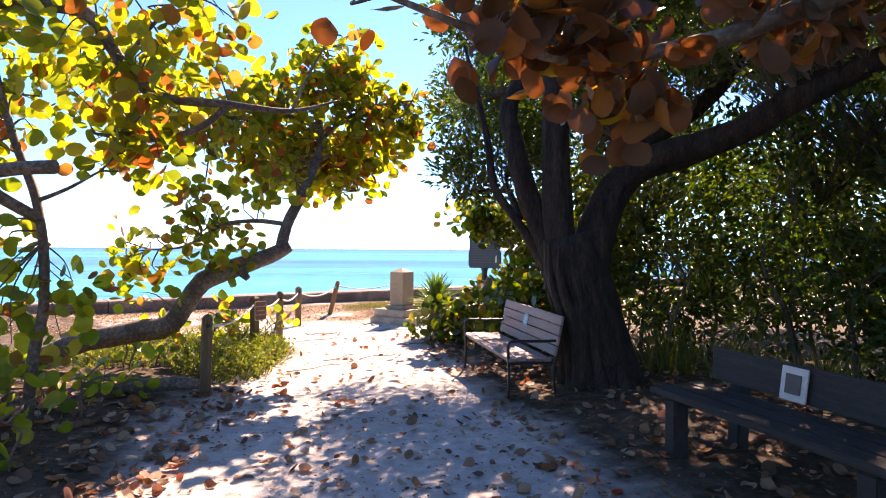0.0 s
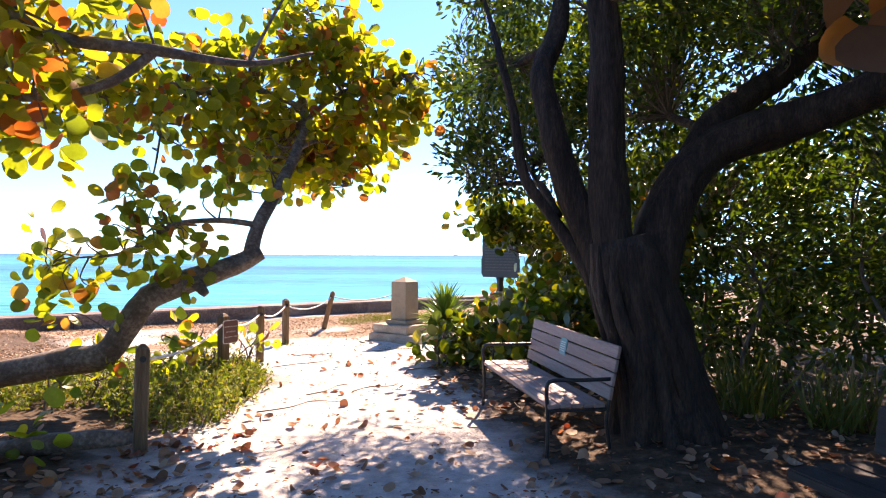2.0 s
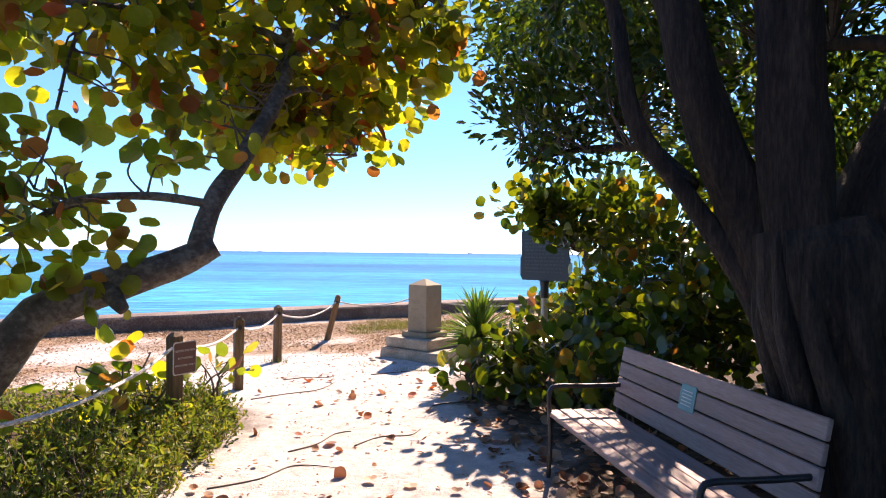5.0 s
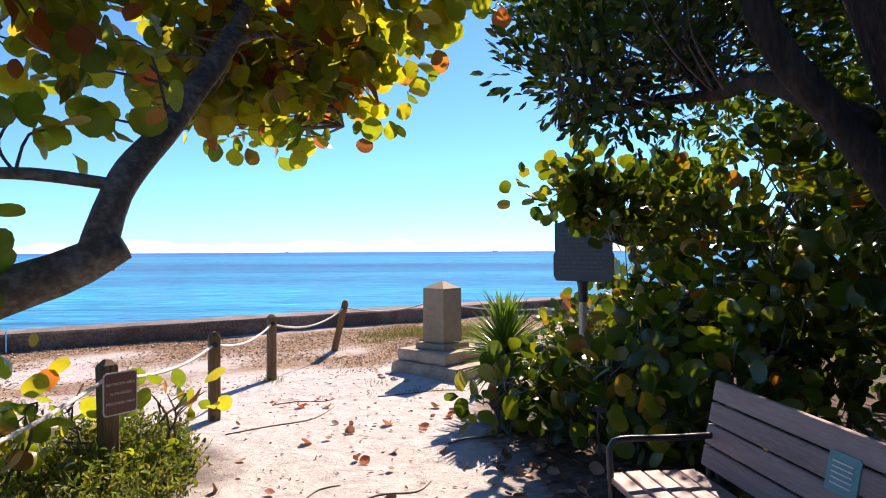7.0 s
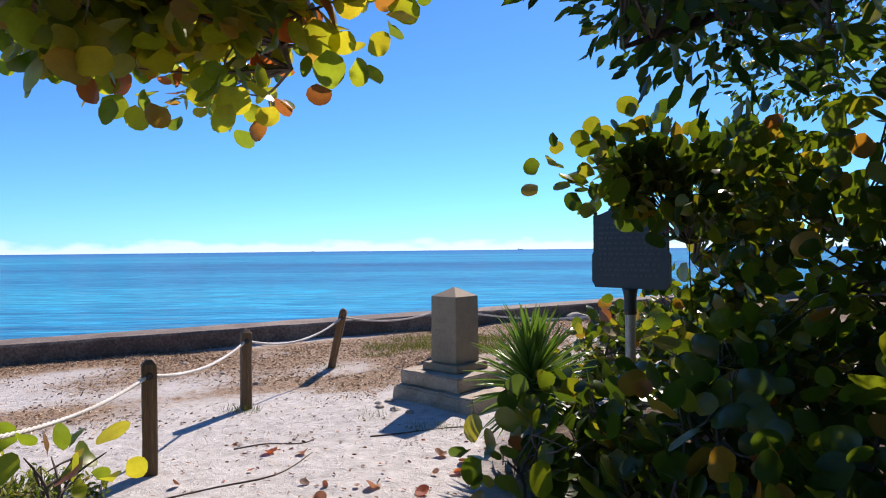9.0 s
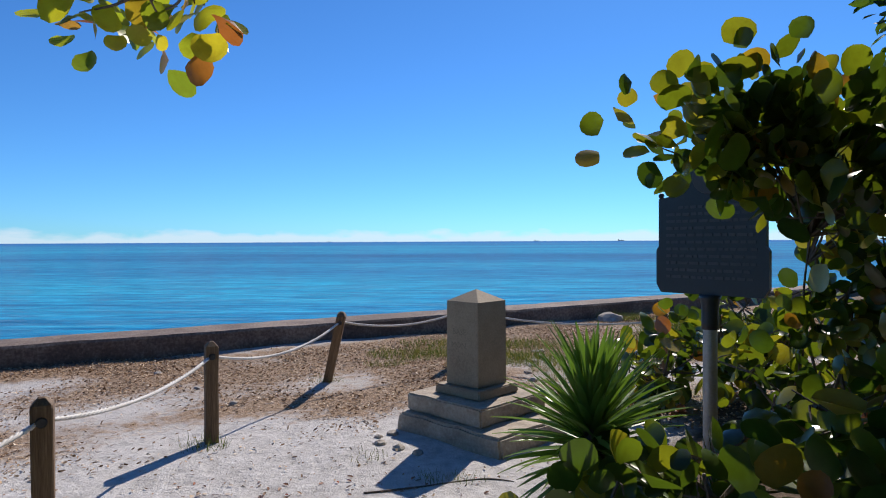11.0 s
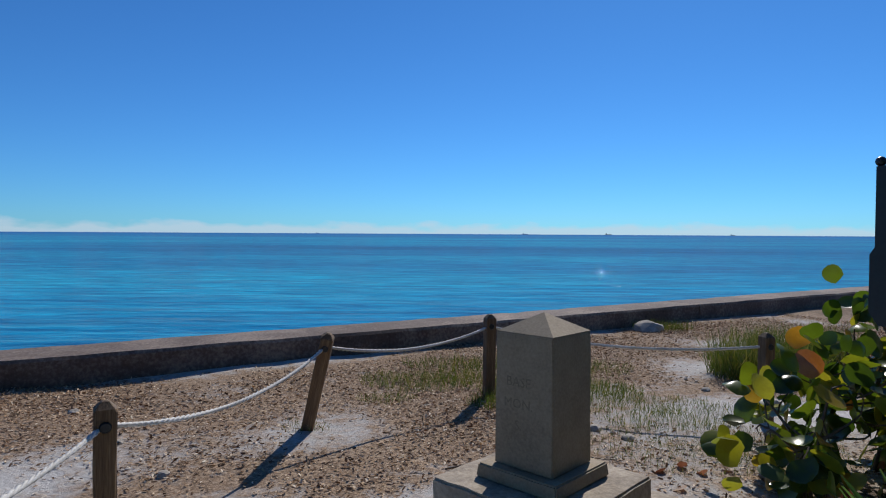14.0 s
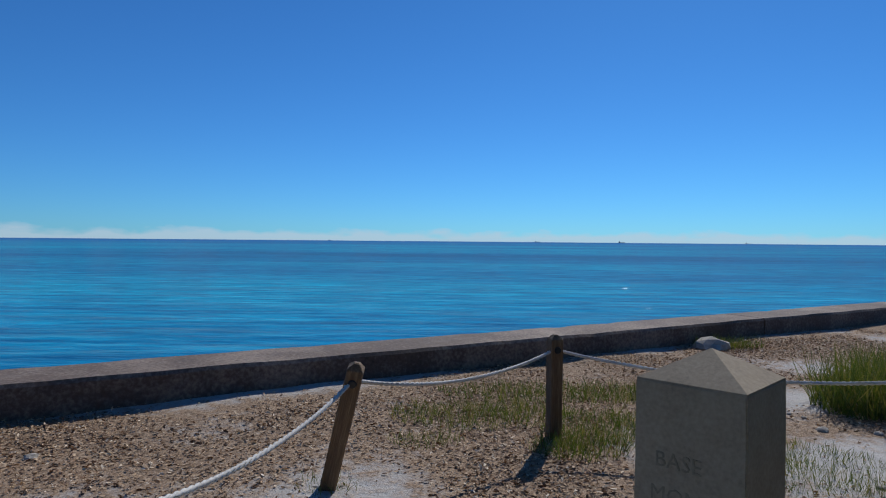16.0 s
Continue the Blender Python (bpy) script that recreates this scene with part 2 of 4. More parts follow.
def sea_material():
    """Deep colour below, a constant share of mirror above it: waves keep the sea from mirroring fully near the horizon."""
    m, n, l, p = material("sea_water")
    streak = noise_tex(n, l, 1.0, 6, 0.62, (0.012, 0.05, 1))
    ripple = noise_tex(n, l, 1.0, 5, 0.7, (0.22, 1.3, 1))
    wide = noise_tex(n, l, 1.0, 3, 0.5, (0.003, 0.012, 1))
    chop = noise_tex(n, l, 1.0, 6, 0.75, (0.55, 2.2, 1))
    c1 = ramp(n, [(0.3, (0.003, 0.12, 0.30)), (0.5, (0.004, 0.23, 0.43)), (0.7, (0.012, 0.36, 0.54))])
    l.new(streak.outputs["Fac"], c1.inputs[0])
    c2 = ramp(n, [(0.35, (0.6, 0.66, 0.78)), (0.65, (1.2, 1.15, 1.05))])
    l.new(wide.outputs["Fac"], c2.inputs[0])
    c3 = ramp(n, [(0.35, (0.55, 0.6, 0.68)), (0.65, (1.35, 1.3, 1.22))])
    l.new(ripple.outputs["Fac"], c3.inputs[0])
    tc = n.new("ShaderNodeTexCoord")
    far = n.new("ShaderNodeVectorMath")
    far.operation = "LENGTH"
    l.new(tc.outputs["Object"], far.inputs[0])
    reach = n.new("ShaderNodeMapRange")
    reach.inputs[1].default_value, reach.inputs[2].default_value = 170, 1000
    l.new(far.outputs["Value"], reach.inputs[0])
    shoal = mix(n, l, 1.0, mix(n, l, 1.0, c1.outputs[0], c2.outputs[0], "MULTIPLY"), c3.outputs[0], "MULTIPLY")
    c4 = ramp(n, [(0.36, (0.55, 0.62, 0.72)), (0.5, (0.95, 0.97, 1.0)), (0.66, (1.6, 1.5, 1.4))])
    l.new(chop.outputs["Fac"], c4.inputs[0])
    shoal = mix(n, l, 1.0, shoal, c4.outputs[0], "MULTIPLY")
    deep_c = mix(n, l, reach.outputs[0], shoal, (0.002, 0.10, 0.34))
    d = n.new("ShaderNodeBsdfDiffuse")
    l.new(deep_c, d.inputs[0])
    g = n.new("ShaderNodeBsdfGlossy")
    g.inputs["Roughness"].default_value = 0.05
    w1 = noise_tex(n, l, 1.0, 5, 0.6, (0.5, 1.5, 1))
    w2 = noise_tex(n, l, 1.0, 4, 0.6, (0.10, 0.35, 1))
    b = bump(n, l, w2.outputs["Fac"], g, 1.0, 0.22)
    bump(n, l, w1.outputs["Fac"], g, 1.0, 0.09, b)
    ms = n.new("ShaderNodeMixShader")
    ms.inputs[0].default_value = 0.22
    l.new(d.outputs[0], ms.inputs[1])
    l.new(g.outputs[0], ms.inputs[2])
    l.new(ms.outputs[0], n["Material Output"].inputs[0])
    return m


GROUND = ground_material()
SEA = sea_material()


# ---- builders ----
def mesh_data(name, verts, faces, mat, smooth=False):
    me = bpy.data.meshes.new(name)
    me.from_pydata([tuple(v) for v in verts], [], [tuple(f) for f in faces])
    me.materials.append(mat)
    if smooth:
        me.shade_smooth()
    me.update()
    return me


def thing(name, at, label, category, group="", kind=""):
    e = new(name)
    e.location = at
    e.empty_display_size = 0.1
    return tagged(e, label, category, group, kind)


def under(ob, parent, label=""):
    """Makes ob, whose mesh is in its parent's own space, a part of it."""
    ob.parent = parent
    return tagged(ob, label)


def part(name, bm, mat, parent=None, label="", smooth=False):
    me = bpy.data.meshes.new(name)
    bm.to_mesh(me)
    bm.free()
    me.materials.append(mat)
    if smooth:
        me.shade_smooth()
    ob = new(name, me)
    return under(ob, parent, label) if parent else tagged(ob, label)


def raw(name, verts, faces, mat, parent=None, label="", smooth=False):
    ob = new(name, mesh_data(name, verts, faces, mat, smooth))
    return under(ob, parent, label) if parent else tagged(ob, label)


def block(size, m=Matrix(), bevel=0.006, seg=1, wobble=0.0):
    """A bevelled box about m."""
    bm = bmesh.new()
    bmesh.ops.create_cube(bm, size=1)
    bmesh.ops.scale(bm, vec=size, verts=bm.verts)
    if bevel:
        bmesh.ops.bevel(bm, geom=bm.edges[:], offset=bevel, segments=seg, affect="EDGES")
    if wobble:
        for v in bm.verts:
            v.co += noise.noise_vector(v.co * 9 + m.translation) * wobble
    bmesh.ops.transform(bm, matrix=m, verts=bm.verts)
    return bm


def tube(points, radii, sides=8, rough=0.0, cap=True):
    """Vertices and faces of a tapered, uneven tube through points (smoothed)."""
    P = [Vector(p) for p in points]
    pts, rad = [], []
    for i in range(len(P) - 1):
        a, b, c, d = P[max(i - 1, 0)], P[i], P[i + 1], P[min(i + 2, len(P) - 1)]
        k = max(2, int((c - b).length / max(0.05, radii[i] * 0.9)))
        k = min(k, 12)
        for j in range(k):
            t = j / k
            pts.append(0.5 * ((2 * b) + (c - a) * t + (2 * a - 5 * b + 4 * c - d) * t * t + (3 * b - a - 3 * c + d) * t ** 3))
            rad.append(radii[i] * (1 - t) + radii[i + 1] * t)
    pts.append(P[-1])
    rad.append(radii[-1])
    verts, faces = [], []
    side = Vector((0.31, 0.87, 0.21)).normalized()
    for i, (p, r) in enumerate(zip(pts, rad)):
        d = (pts[min(i + 1, len(pts) - 1)] - pts[max(i - 1, 0)]).normalized()
        side = side - d * side.dot(d)
        if side.length < 1e-3:
            side = d.orthogonal()
        side.normalize()
        other = d.cross(side)
        for s in range(sides):
            a = 2 * math.pi * s / sides
            w = side * math.cos(a) + other * math.sin(a)
            q = r
            if rough:
                if r > 0.12:
                    q *= 1 + 0.16 * noise.noise(Vector((math.cos(a) * 2.6, math.sin(a) * 2.6, p.z * 0.55 + p.x))) + 0.07 * noise.noise(Vector((math.cos(a) * 7, math.sin(a) * 7, p.z * 1.1)))
                q *= 1 + rough * noise.noise(p * 3.0 + w * 1.2) + 0.5 * rough * noise.noise(Vector((a * 3, p.z * 0.8, p.x + p.y)))
            verts.append(p + w * q)
    for i in range(len(pts) - 1):
        for s in range(sides):
            a, b = i * sides + s, i * sides + (s + 1) % sides
            faces.append((a, b, b + sides, a + sides))
    if cap:
        faces.append(tuple(range(sides))[::-1])
        faces.append(tuple(range(len(verts) - sides, len(verts))))
    return verts, faces


def join(parts):
    V, F = [], []
    for v, f in parts:
        k = len(V)
        V.extend(v)
        F.extend(tuple(i + k for i in q) for q in f)
    return V, F


def shifted(vf, base):
    b = Vector(base)
    return [Vector(v) - b for v in vf[0]], vf[1]


# leaf outlines: x along the leaf, y across, z the cup
def round_leaf(n=13, cup=0.12):
    v = [(0.5, 0, -cup)]
    for k in range(n):
        a = 2 * math.pi * (k + 0.5) / n
        r = 0.5 * (1 + 0.05 * math.cos(3 * a))
        x, y = 0.5 - r * math.cos(a) * (0.93 if abs(a - math.pi) < 2.6 else 0.72), r * math.sin(a)
        v.append((x, y, cup * (abs(y) * 1.4 - 0.4 * x)))
    return np.array(v), [(0, 1 + k, 1 + (k + 1) % n) for k in range(n)]


def oval_leaf(width=0.42, cup=0.06):
    v = [(0, 0, 0), (0.3, width / 2, cup), (0.72, width * 0.42, cup), (1, 0, -cup), (0.72, -width * 0.42, cup), (0.3, -width / 2, cup), (0.5, 0, -0.02)]
    return np.array(v), [(6, 0, 1), (6, 1, 2), (6, 2, 3), (6, 3, 4), (6, 4, 5), (6, 5, 0)]


def blade_leaf(width=0.06):
    v = [(0, width / 2, 0), (0, -width / 2, 0), (0.5, width * 0.4, 0.03), (0.5, -width * 0.4, 0.03), (1, 0, -0.08)]
    return np.array(v), [(0, 1, 3, 2), (2, 3, 4)]


def leaves(outline, places, sizes, ways, flat, rng, roll=0.6):
    """One leaf at each place: ways point along the leaf, flat is how much its face looks up."""
    T, F = outline
    N = len(places)
    X = np.asarray(ways, float)
    X /= np.linalg.norm(X, axis=1, keepdims=True) + 1e-9
    Z = rng.normal(size=(N, 3)) * roll + np.array([0, 0, flat])
    Z -= X * (Z * X).sum(1, keepdims=True)
    Z /= np.linalg.norm(Z, axis=1, keepdims=True) + 1e-9
    Y = np.cross(Z, X)
    S = np.asarray(sizes, float)[:, None, None]
    cupped = rng.uniform(0.3, 2.2, (N, 1))
    V = np.asarray(places, float)[:, None, :] + S * (T[None, :, 0:1] * X[:, None] + T[None, :, 1:2] * Y[:, None] + (T[None, :, 2] * cupped)[..., None] * Z[:, None])
    k = len(T)
    faces = [tuple(i * k + q for q in f) for i in range(N) for f in F]
    return V.reshape(-1, 3).tolist(), faces


def spray(limbs, blobs, outline, size, rng, per=14, spread=0.3, flat=0.3, twig_r=0.007, twigs=True, up=0.2, roll=0.7):
    """Twigs from the nearest limb to points scattered through blobs (centre, radii, count), with leaves set along their ends.
    Gives the twigs' mesh and the leaves' mesh."""
    L = []
    for pl in limbs:
        for a, b in zip(pl[:-1], pl[1:]):
            for t in (0, 0.25, 0.5, 0.75, 1.0):
                L.append(np.array(a) * (1 - t) + np.array(b) * t)
    L = np.array(L)
    tw, P, W, S = [], [], [], []
    for c, r, count in blobs:
        for _ in range(count):
            d = rng.normal(size=3)
            d /= np.linalg.norm(d)
            q = np.array(c) + d * np.array(r) * rng.uniform(0.25, 1.0) ** 0.6
            if q[2] < 0.12:
                q[2] = 0.12 + rng.uniform(0, 0.15)
            near = L[np.argmin(((L - q) ** 2).sum(1) + rng.uniform(0, 0.15, len(L)))]
            mid = (near + q) / 2 + rng.normal(size=3) * 0.07 + np.array([0, 0, 0.05])
            if twigs:
                tw.append(tube([near, mid, q], [twig_r * 1.5, twig_r, twig_r * 0.5], 4, 0, False))
            along = q - mid
            along /= np.linalg.norm(along) + 1e-9
            for _ in range(per):
                u = rng.uniform(-0.5, 1.0)
                off = rng.normal(size=3)
                off *= min(1.0, 1.7 / (np.linalg.norm(off) + 1e-9))
                P.append(q + along * u * spread * 0.6 + off * spread * 0.38)
                W.append(off + along * 0.8 + np.array([0, 0, up]))
                S.append(size * rng.uniform(0.6, 1.2))
    return (join(tw) if tw else ([], [])), leaves(outline, np.array(P), np.array(S), np.array(W), flat, rng, roll)


# ---- the shore: a frame of axes along the seawall ----
WALL_ANGLE = math.atan2(0.6, 1.0)
WU = Vector((math.cos(WALL_ANGLE), math.sin(WALL_ANGLE), 0))
WN = Vector((-WU.y, WU.x, 0))
WALL_AT = Vector((0.0, 18.45, 0.0))


def shore(u, v, z=0.0):
    return WALL_AT + WU * u + WN * v + Vector((0, 0, z))


def clamp(x, a=0.0, b=1.0):
    return max(a, min(b, x))


PATH_LEFT = [(-6.766, -1.7), (4.06, -1.7), (6.089, -1.6), (7.104, -1.45), (8.119, -1.2), (10.014, -1.2), (10.555, -1.9), (11.164, -4.5), (27.064, -9)]
PATH_RIGHT = [(-6.766, 1.6), (5.751, 1.6), (6.428, 1.35), (8.119, 1.2), (9.675, 1.2), (10.826, 0.85), (11.908, 0.9), (12.585, 2.0), (13.532, 2.7), (16.238, 3.4), (27.064, 30)]


def along(table, y):
    return float(np.interp(y, [a for a, b in table], [b for a, b in table]))


def height(x, y):
    h = 0.035 * noise.noise(Vector((x * 0.5, y * 0.5, 3.1))) + 0.018 * noise.noise(Vector((x * 2.1, y * 2.1, 7.7)))
    edge = max(along(PATH_LEFT, y) - x, x - along(PATH_RIGHT, y))
    if y < 14.2:
        h += 0.10 * clamp(edge / 1.2)
    return h - 0.01


# ground: one sheet, finely divided where one walks
def build_ground():
    us = sorted(set([-900, -300, -120, -60, -38] + [round(-28 + 0.16 * k, 3) for k in range(int(48 / 0.16))] + [21, 24, 30, 45, 80, 200, 900]))
    vs = sorted(set([-1500, -400, -120, -60, -40] + [round(-25 + 0.14 * k, 3) for k in range(int(25 / 0.14) + 1)] + [0.1]))
    verts, lit, soil = [], [], []
    for v in vs:
        for u in us:
            p = shore(u, v)
            x, y = p.x, p.y
            near = -8 < y < 30 and abs(x) < 16
            p.z = height(x, y) if near else 0.0
            if -1.2 < v <= 0.1:
                p.z += 0.03 * (v + 1.2)
            left, right = along(PATH_LEFT, y), along(PATH_RIGHT, y)
            edge = max(left - x, x - right)
            wob = 0.35 * noise.noise(Vector((x * 0.7, y * 0.7, 1.3)))
            s = clamp(0.5 + (edge + wob) * 0.9) if y < 13.9 else clamp((x - 4.5) * 0.2) * 0.6
            d = -v / 0.756
            chips = 0.0
            if d < 9 and y > 10.1:
                chips = max(clamp(1 - abs(d - 0.7) / 1.5), clamp(1 - abs(d - 4.3) / 1.7) * 0.95)
                if x > -0.9 and d < 5.2:
                    chips = max(chips, 0.7)
                chips = max(chips, 0.55 if y > 13.5 else 0) * clamp((y - 10.5) / 1.7)
            patch = 0.55 * noise.noise(Vector((x * 0.8, y * 0.8, 0.3)))
            lit.append(clamp(chips + 0.2 * wob + patch))
            soil.append(s)
            verts.append(p)
    nu = len(us)
    faces = [(j * nu + i, j * nu + i + 1, (j + 1) * nu + i + 1, (j + 1) * nu + i) for j in range(len(vs) - 1) for i in range(nu - 1)]
    ob = raw("ground", verts, faces, GROUND, None, "pale trodden sand path with brown leaf litter beside it", True)
    for name, vals in (("litter", lit), ("soil", soil)):
        ob.data.attributes.new(name, "FLOAT", "POINT").data.foreach_set("value", vals)
    tagged(ob, category="ground", kind="structure")


build_ground()

# sea: from the wall's foot to the horizon
sea_v = [0.5, 6, 20, 60, 150, 400, 1000, 2400, 4400]
sea_u = [-4400, -1500, -500, -150, -50, 0, 50, 150, 500, 1500, 4400]
sv = [shore(u, v, -0.75) for v in sea_v for u in sea_u]
sf = [(j * 11 + i, j * 11 + i + 1, (j + 1) * 11 + i + 1, (j + 1) * 11 + i) for j in range(8) for i in range(10)]
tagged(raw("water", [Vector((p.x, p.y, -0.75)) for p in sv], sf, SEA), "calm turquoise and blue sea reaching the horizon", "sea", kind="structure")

# seawall in cast lengths with a worn inner arris
seawall = thing("seawall", shore(0, 0.36), "low weathered concrete seawall along the shore", "seawall", kind="structure")
seawall.rotation_euler = (0, 0, WALL_ANGLE)
WALL_TOP = 0.31
cuts = [-54, -39, -27, -16.6, -6.76, 5.55, 15.2, 26, 40, 63]
for a, b in zip(cuts[:-1], cuts[1:]):
    n = max(4, int((b - a) / (0.22 if -20 < a < 25 else 1.5)))
    ring = [(-0.38, -2.2), (-0.38, WALL_TOP - 0.04), (-0.35, WALL_TOP - 0.005), (-0.11, WALL_TOP), (0.15, WALL_TOP), (0.33, WALL_TOP - 0.005), (0.36, WALL_TOP - 0.05), (0.36, -2.2)]
    mids = [(-0.38, 0.10), (-0.38, 0.20)]
    ring = [ring[0]] + mids + ring[1:]
    V, F = [], []
    for k in range(n + 1):
        x = a + 0.012 + (b - a - 0.024) * k / n
        for y, z in ring:
            j = noise.noise_vector(Vector((x * 1.7, y * 4, z * 4))) * (0.014 if z > -1 else 0)
            chip = 0.02 * max(0, noise.noise(Vector((x * 2.3, 5, 1))) - 0.15) if abs(y) > 0.3 and z > 0.2 else 0
            V.append((x + (j.x if 0 < k < n else 0), y + j.y + (chip if y < 0 else -chip), z + j.z * 0.7 - chip))
    m = len(ring)
    for k in range(n):
        for i in range(m - 1):
            F.append((k * m + i, k * m + i + 1, (k + 1) * m + i + 1, (k + 1) * m + i))
    F.append(tuple(range(m))[::-1])
    F.append(tuple(range(n * m, n * m + m)))
    raw("wall_segment", V, F, CONCRETE, seawall)


# ---- rope fence ----
def rope_post(at, tilt, turn, tall, name="rope_post", label="square weathered timber post with a pointed top", mat=POST_WOOD):
    p = thing(name, (*at, height(*at) - 0.03), label, "post", "posts of the rope fence")
    p.rotation_euler = (radians(tilt[0]), radians(tilt[1]), radians(turn))
    bm = bmesh.new()
    w = 0.049
    rings = [(0, w), (tall * 0.33, w * 0.98), (tall * 0.66, w * 1.01), (tall - 0.035, w), (tall - 0.02, w * 0.95), (tall + 0.012, w * 0.36), (tall + 0.016, 0.008)]
    R = [[bm.verts.new((sx * q + random.uniform(-1, 1) * 0.002, sy * q + random.uniform(-1, 1) * 0.002, z)) for sx, sy in ((-1, -0.86), (-0.86, -1), (0.86, -1), (1, -0.86), (1, 0.86), (0.86, 1), (-0.86, 1), (-1, 0.86))] for z, q in rings]
    for a, b in zip(R[:-1], R[1:]):
        for k in range(8):
            bm.faces.new((a[k], a[(k + 1) % 8], b[(k + 1) % 8], b[k]))
    bm.faces.new(R[-1])
    bm.faces.new(R[0][::-1])
    part("shaft", bm, mat, p)
    bm = bmesh.new()
    bmesh.ops.create_cone(bm, segments=12, radius1=0.028, radius2=0.022, depth=0.012, cap_ends=True)
    bmesh.ops.transform(bm, matrix=pose(0, -w - 0.004, tall - 0.10, 90), verts=bm.verts)
    part("rope_collar", bm, IRON, p)
    return p


POSTS = [((-1.67, 6.83), (0, 1), 25, 0.79), ((-1.59, 9.25), (0, -1), 55, 0.79), ((-1.50, 11.06), (1, 0), 28, 0.77), ((-1.39, 12.91), (0, 0.5), 30, 0.75),
         ((-0.90, 14.99), (14, 13), 6, 0.80), ((0.62, 16.0), (-1, 1), 18, 0.74), ((2.9, 15.3), (0, 0), 15, 0.70)]
post_tops = []
for at, tilt, turn, tall in POSTS:
    tall += 0.055
    p = rope_post(at, tilt, turn, tall)
    m = p.matrix_basis
    post_tops.append(m @ Vector((0, 0, tall - 0.10)))


def rope(a, b, sag):
    """Three strands laid round each other, hanging from a to b."""
    n = int((b - a).length * 26)
    V, F = [], []
    for s in range(3):
        path = []
        for i in range(n + 1):
            t = i / n
            c = a.lerp(b, t) - Vector((0, 0, sag * 4 * t * (1 - t)))
            d = (b - a).normalized()
            e = d.cross(Vector((0, 0, 1))).normalized()
            f = e.cross(d)
            w = 2 * math.pi * (s / 3) + t * (b - a).length * 2 * math.pi / 0.11
            path.append((c + (e * math.cos(w) + f * math.sin(w)) * 0.0075, e, f))
        k = len(V)
        for c, e, f in path:
            for q in range(5):
                g = 2 * math.pi * q / 5
                V.append(c + (e * math.cos(g) + f * math.sin(g)) * 0.0085)
        for i in range(n):
            for q in range(5):
                F.append((k + i * 5 + q, k + i * 5 + (q + 1) % 5, k + (i + 1) * 5 + (q + 1) % 5, k + (i + 1) * 5 + q))
    ob = raw("rope", [v - a for v in V], F, ROPE, None, "", True)
    ob.location = a
    tagged(ob, "white twisted rope slung slack between timber posts", "rope", "ropes of the fence")


for (a, b), sag in zip(zip(post_tops[:-1], post_tops[1:]), (0.10, 0.09, 0.10, 0.15, 0.11, 0.10)):
    rope(a, b, sag)


def lettering(text, size, depth, m, mat, parent, name="lettering"):
    c = bpy.data.curves.new(name, "FONT")
    c.body, c.size, c.extrude, c.align_x, c.align_y = text, size, depth, "CENTER", "CENTER"
    c.resolution_u = 2
    tmp = new("tmp_text", c)
    me = bpy.data.meshes.new_from_object(tmp)
    bpy.data.objects.remove(tmp)
    bpy.data.curves.remove(c)
    me.materials.clear()
    me.materials.append(mat)
    me.transform(m)
    ob = new(name, me)
    return under(ob, parent)


# small brown sign screwed to the second post
notice = thing("notice_sign", (-1.59, 9.25, 0.64), "small brown metal notice with white border and lettering on a post", "sign")
notice.rotation_euler = (0, 0, radians(55))


def rounded_plate(w, h, r, t, m=Matrix()):
    bm = bmesh.new()
    pts = []
    for cx, cy, a0 in ((w / 2 - r, h / 2 - r, 0), (-w / 2 + r, h / 2 - r, 90), (-w / 2 + r, -h / 2 + r, 180), (w / 2 - r, -h / 2 + r, 270)):
        for k in range(5):
            a = radians(a0 + 22.5 * k)
            pts.append(bm.verts.new((cx + r * math.cos(a), cy + r * math.sin(a), 0)))
    f = bm.faces.new(pts)
    g = bmesh.ops.extrude_face_region(bm, geom=[f])
    bmesh.ops.translate(bm, vec=(0, 0, -t), verts=[v for v in g["geom"] if isinstance(v, bmesh.types.BMVert)])
    bmesh.ops.recalc_face_normals(bm, faces=bm.faces[:])
    bmesh.ops.transform(bm, matrix=m, verts=bm.verts)
    return bm


FACE = pose(0.03, -0.074, 0, 90, 0, 0)
part("border", rounded_plate(0.225, 0.27, 0.025, 0.004, FACE), SIGN_WHITE, notice, "white border")
part("plate", rounded_plate(0.207, 0.252, 0.02, 0.003, pose(0.03, -0.078, 0, 90)), SIGN_BROWN, notice)
for text, z in (("RESTRICTED AREA", 0.06), ("AUTHORIZED", 0.0), ("PERSONNEL ONLY", -0.06)):
    lettering(text, 0.0228, 0.0005, pose(0.03, -0.0788, z, 90), SIGN_WHITE, notice)

# ---- boundary monument ----
mon = thing("stone_monument", (0.702, 13.284, 0.0), "square pale stone boundary marker with pyramid cap on stepped concrete base", "monument")
mon.rotation_euler = (0, 0, radians(-43.7))


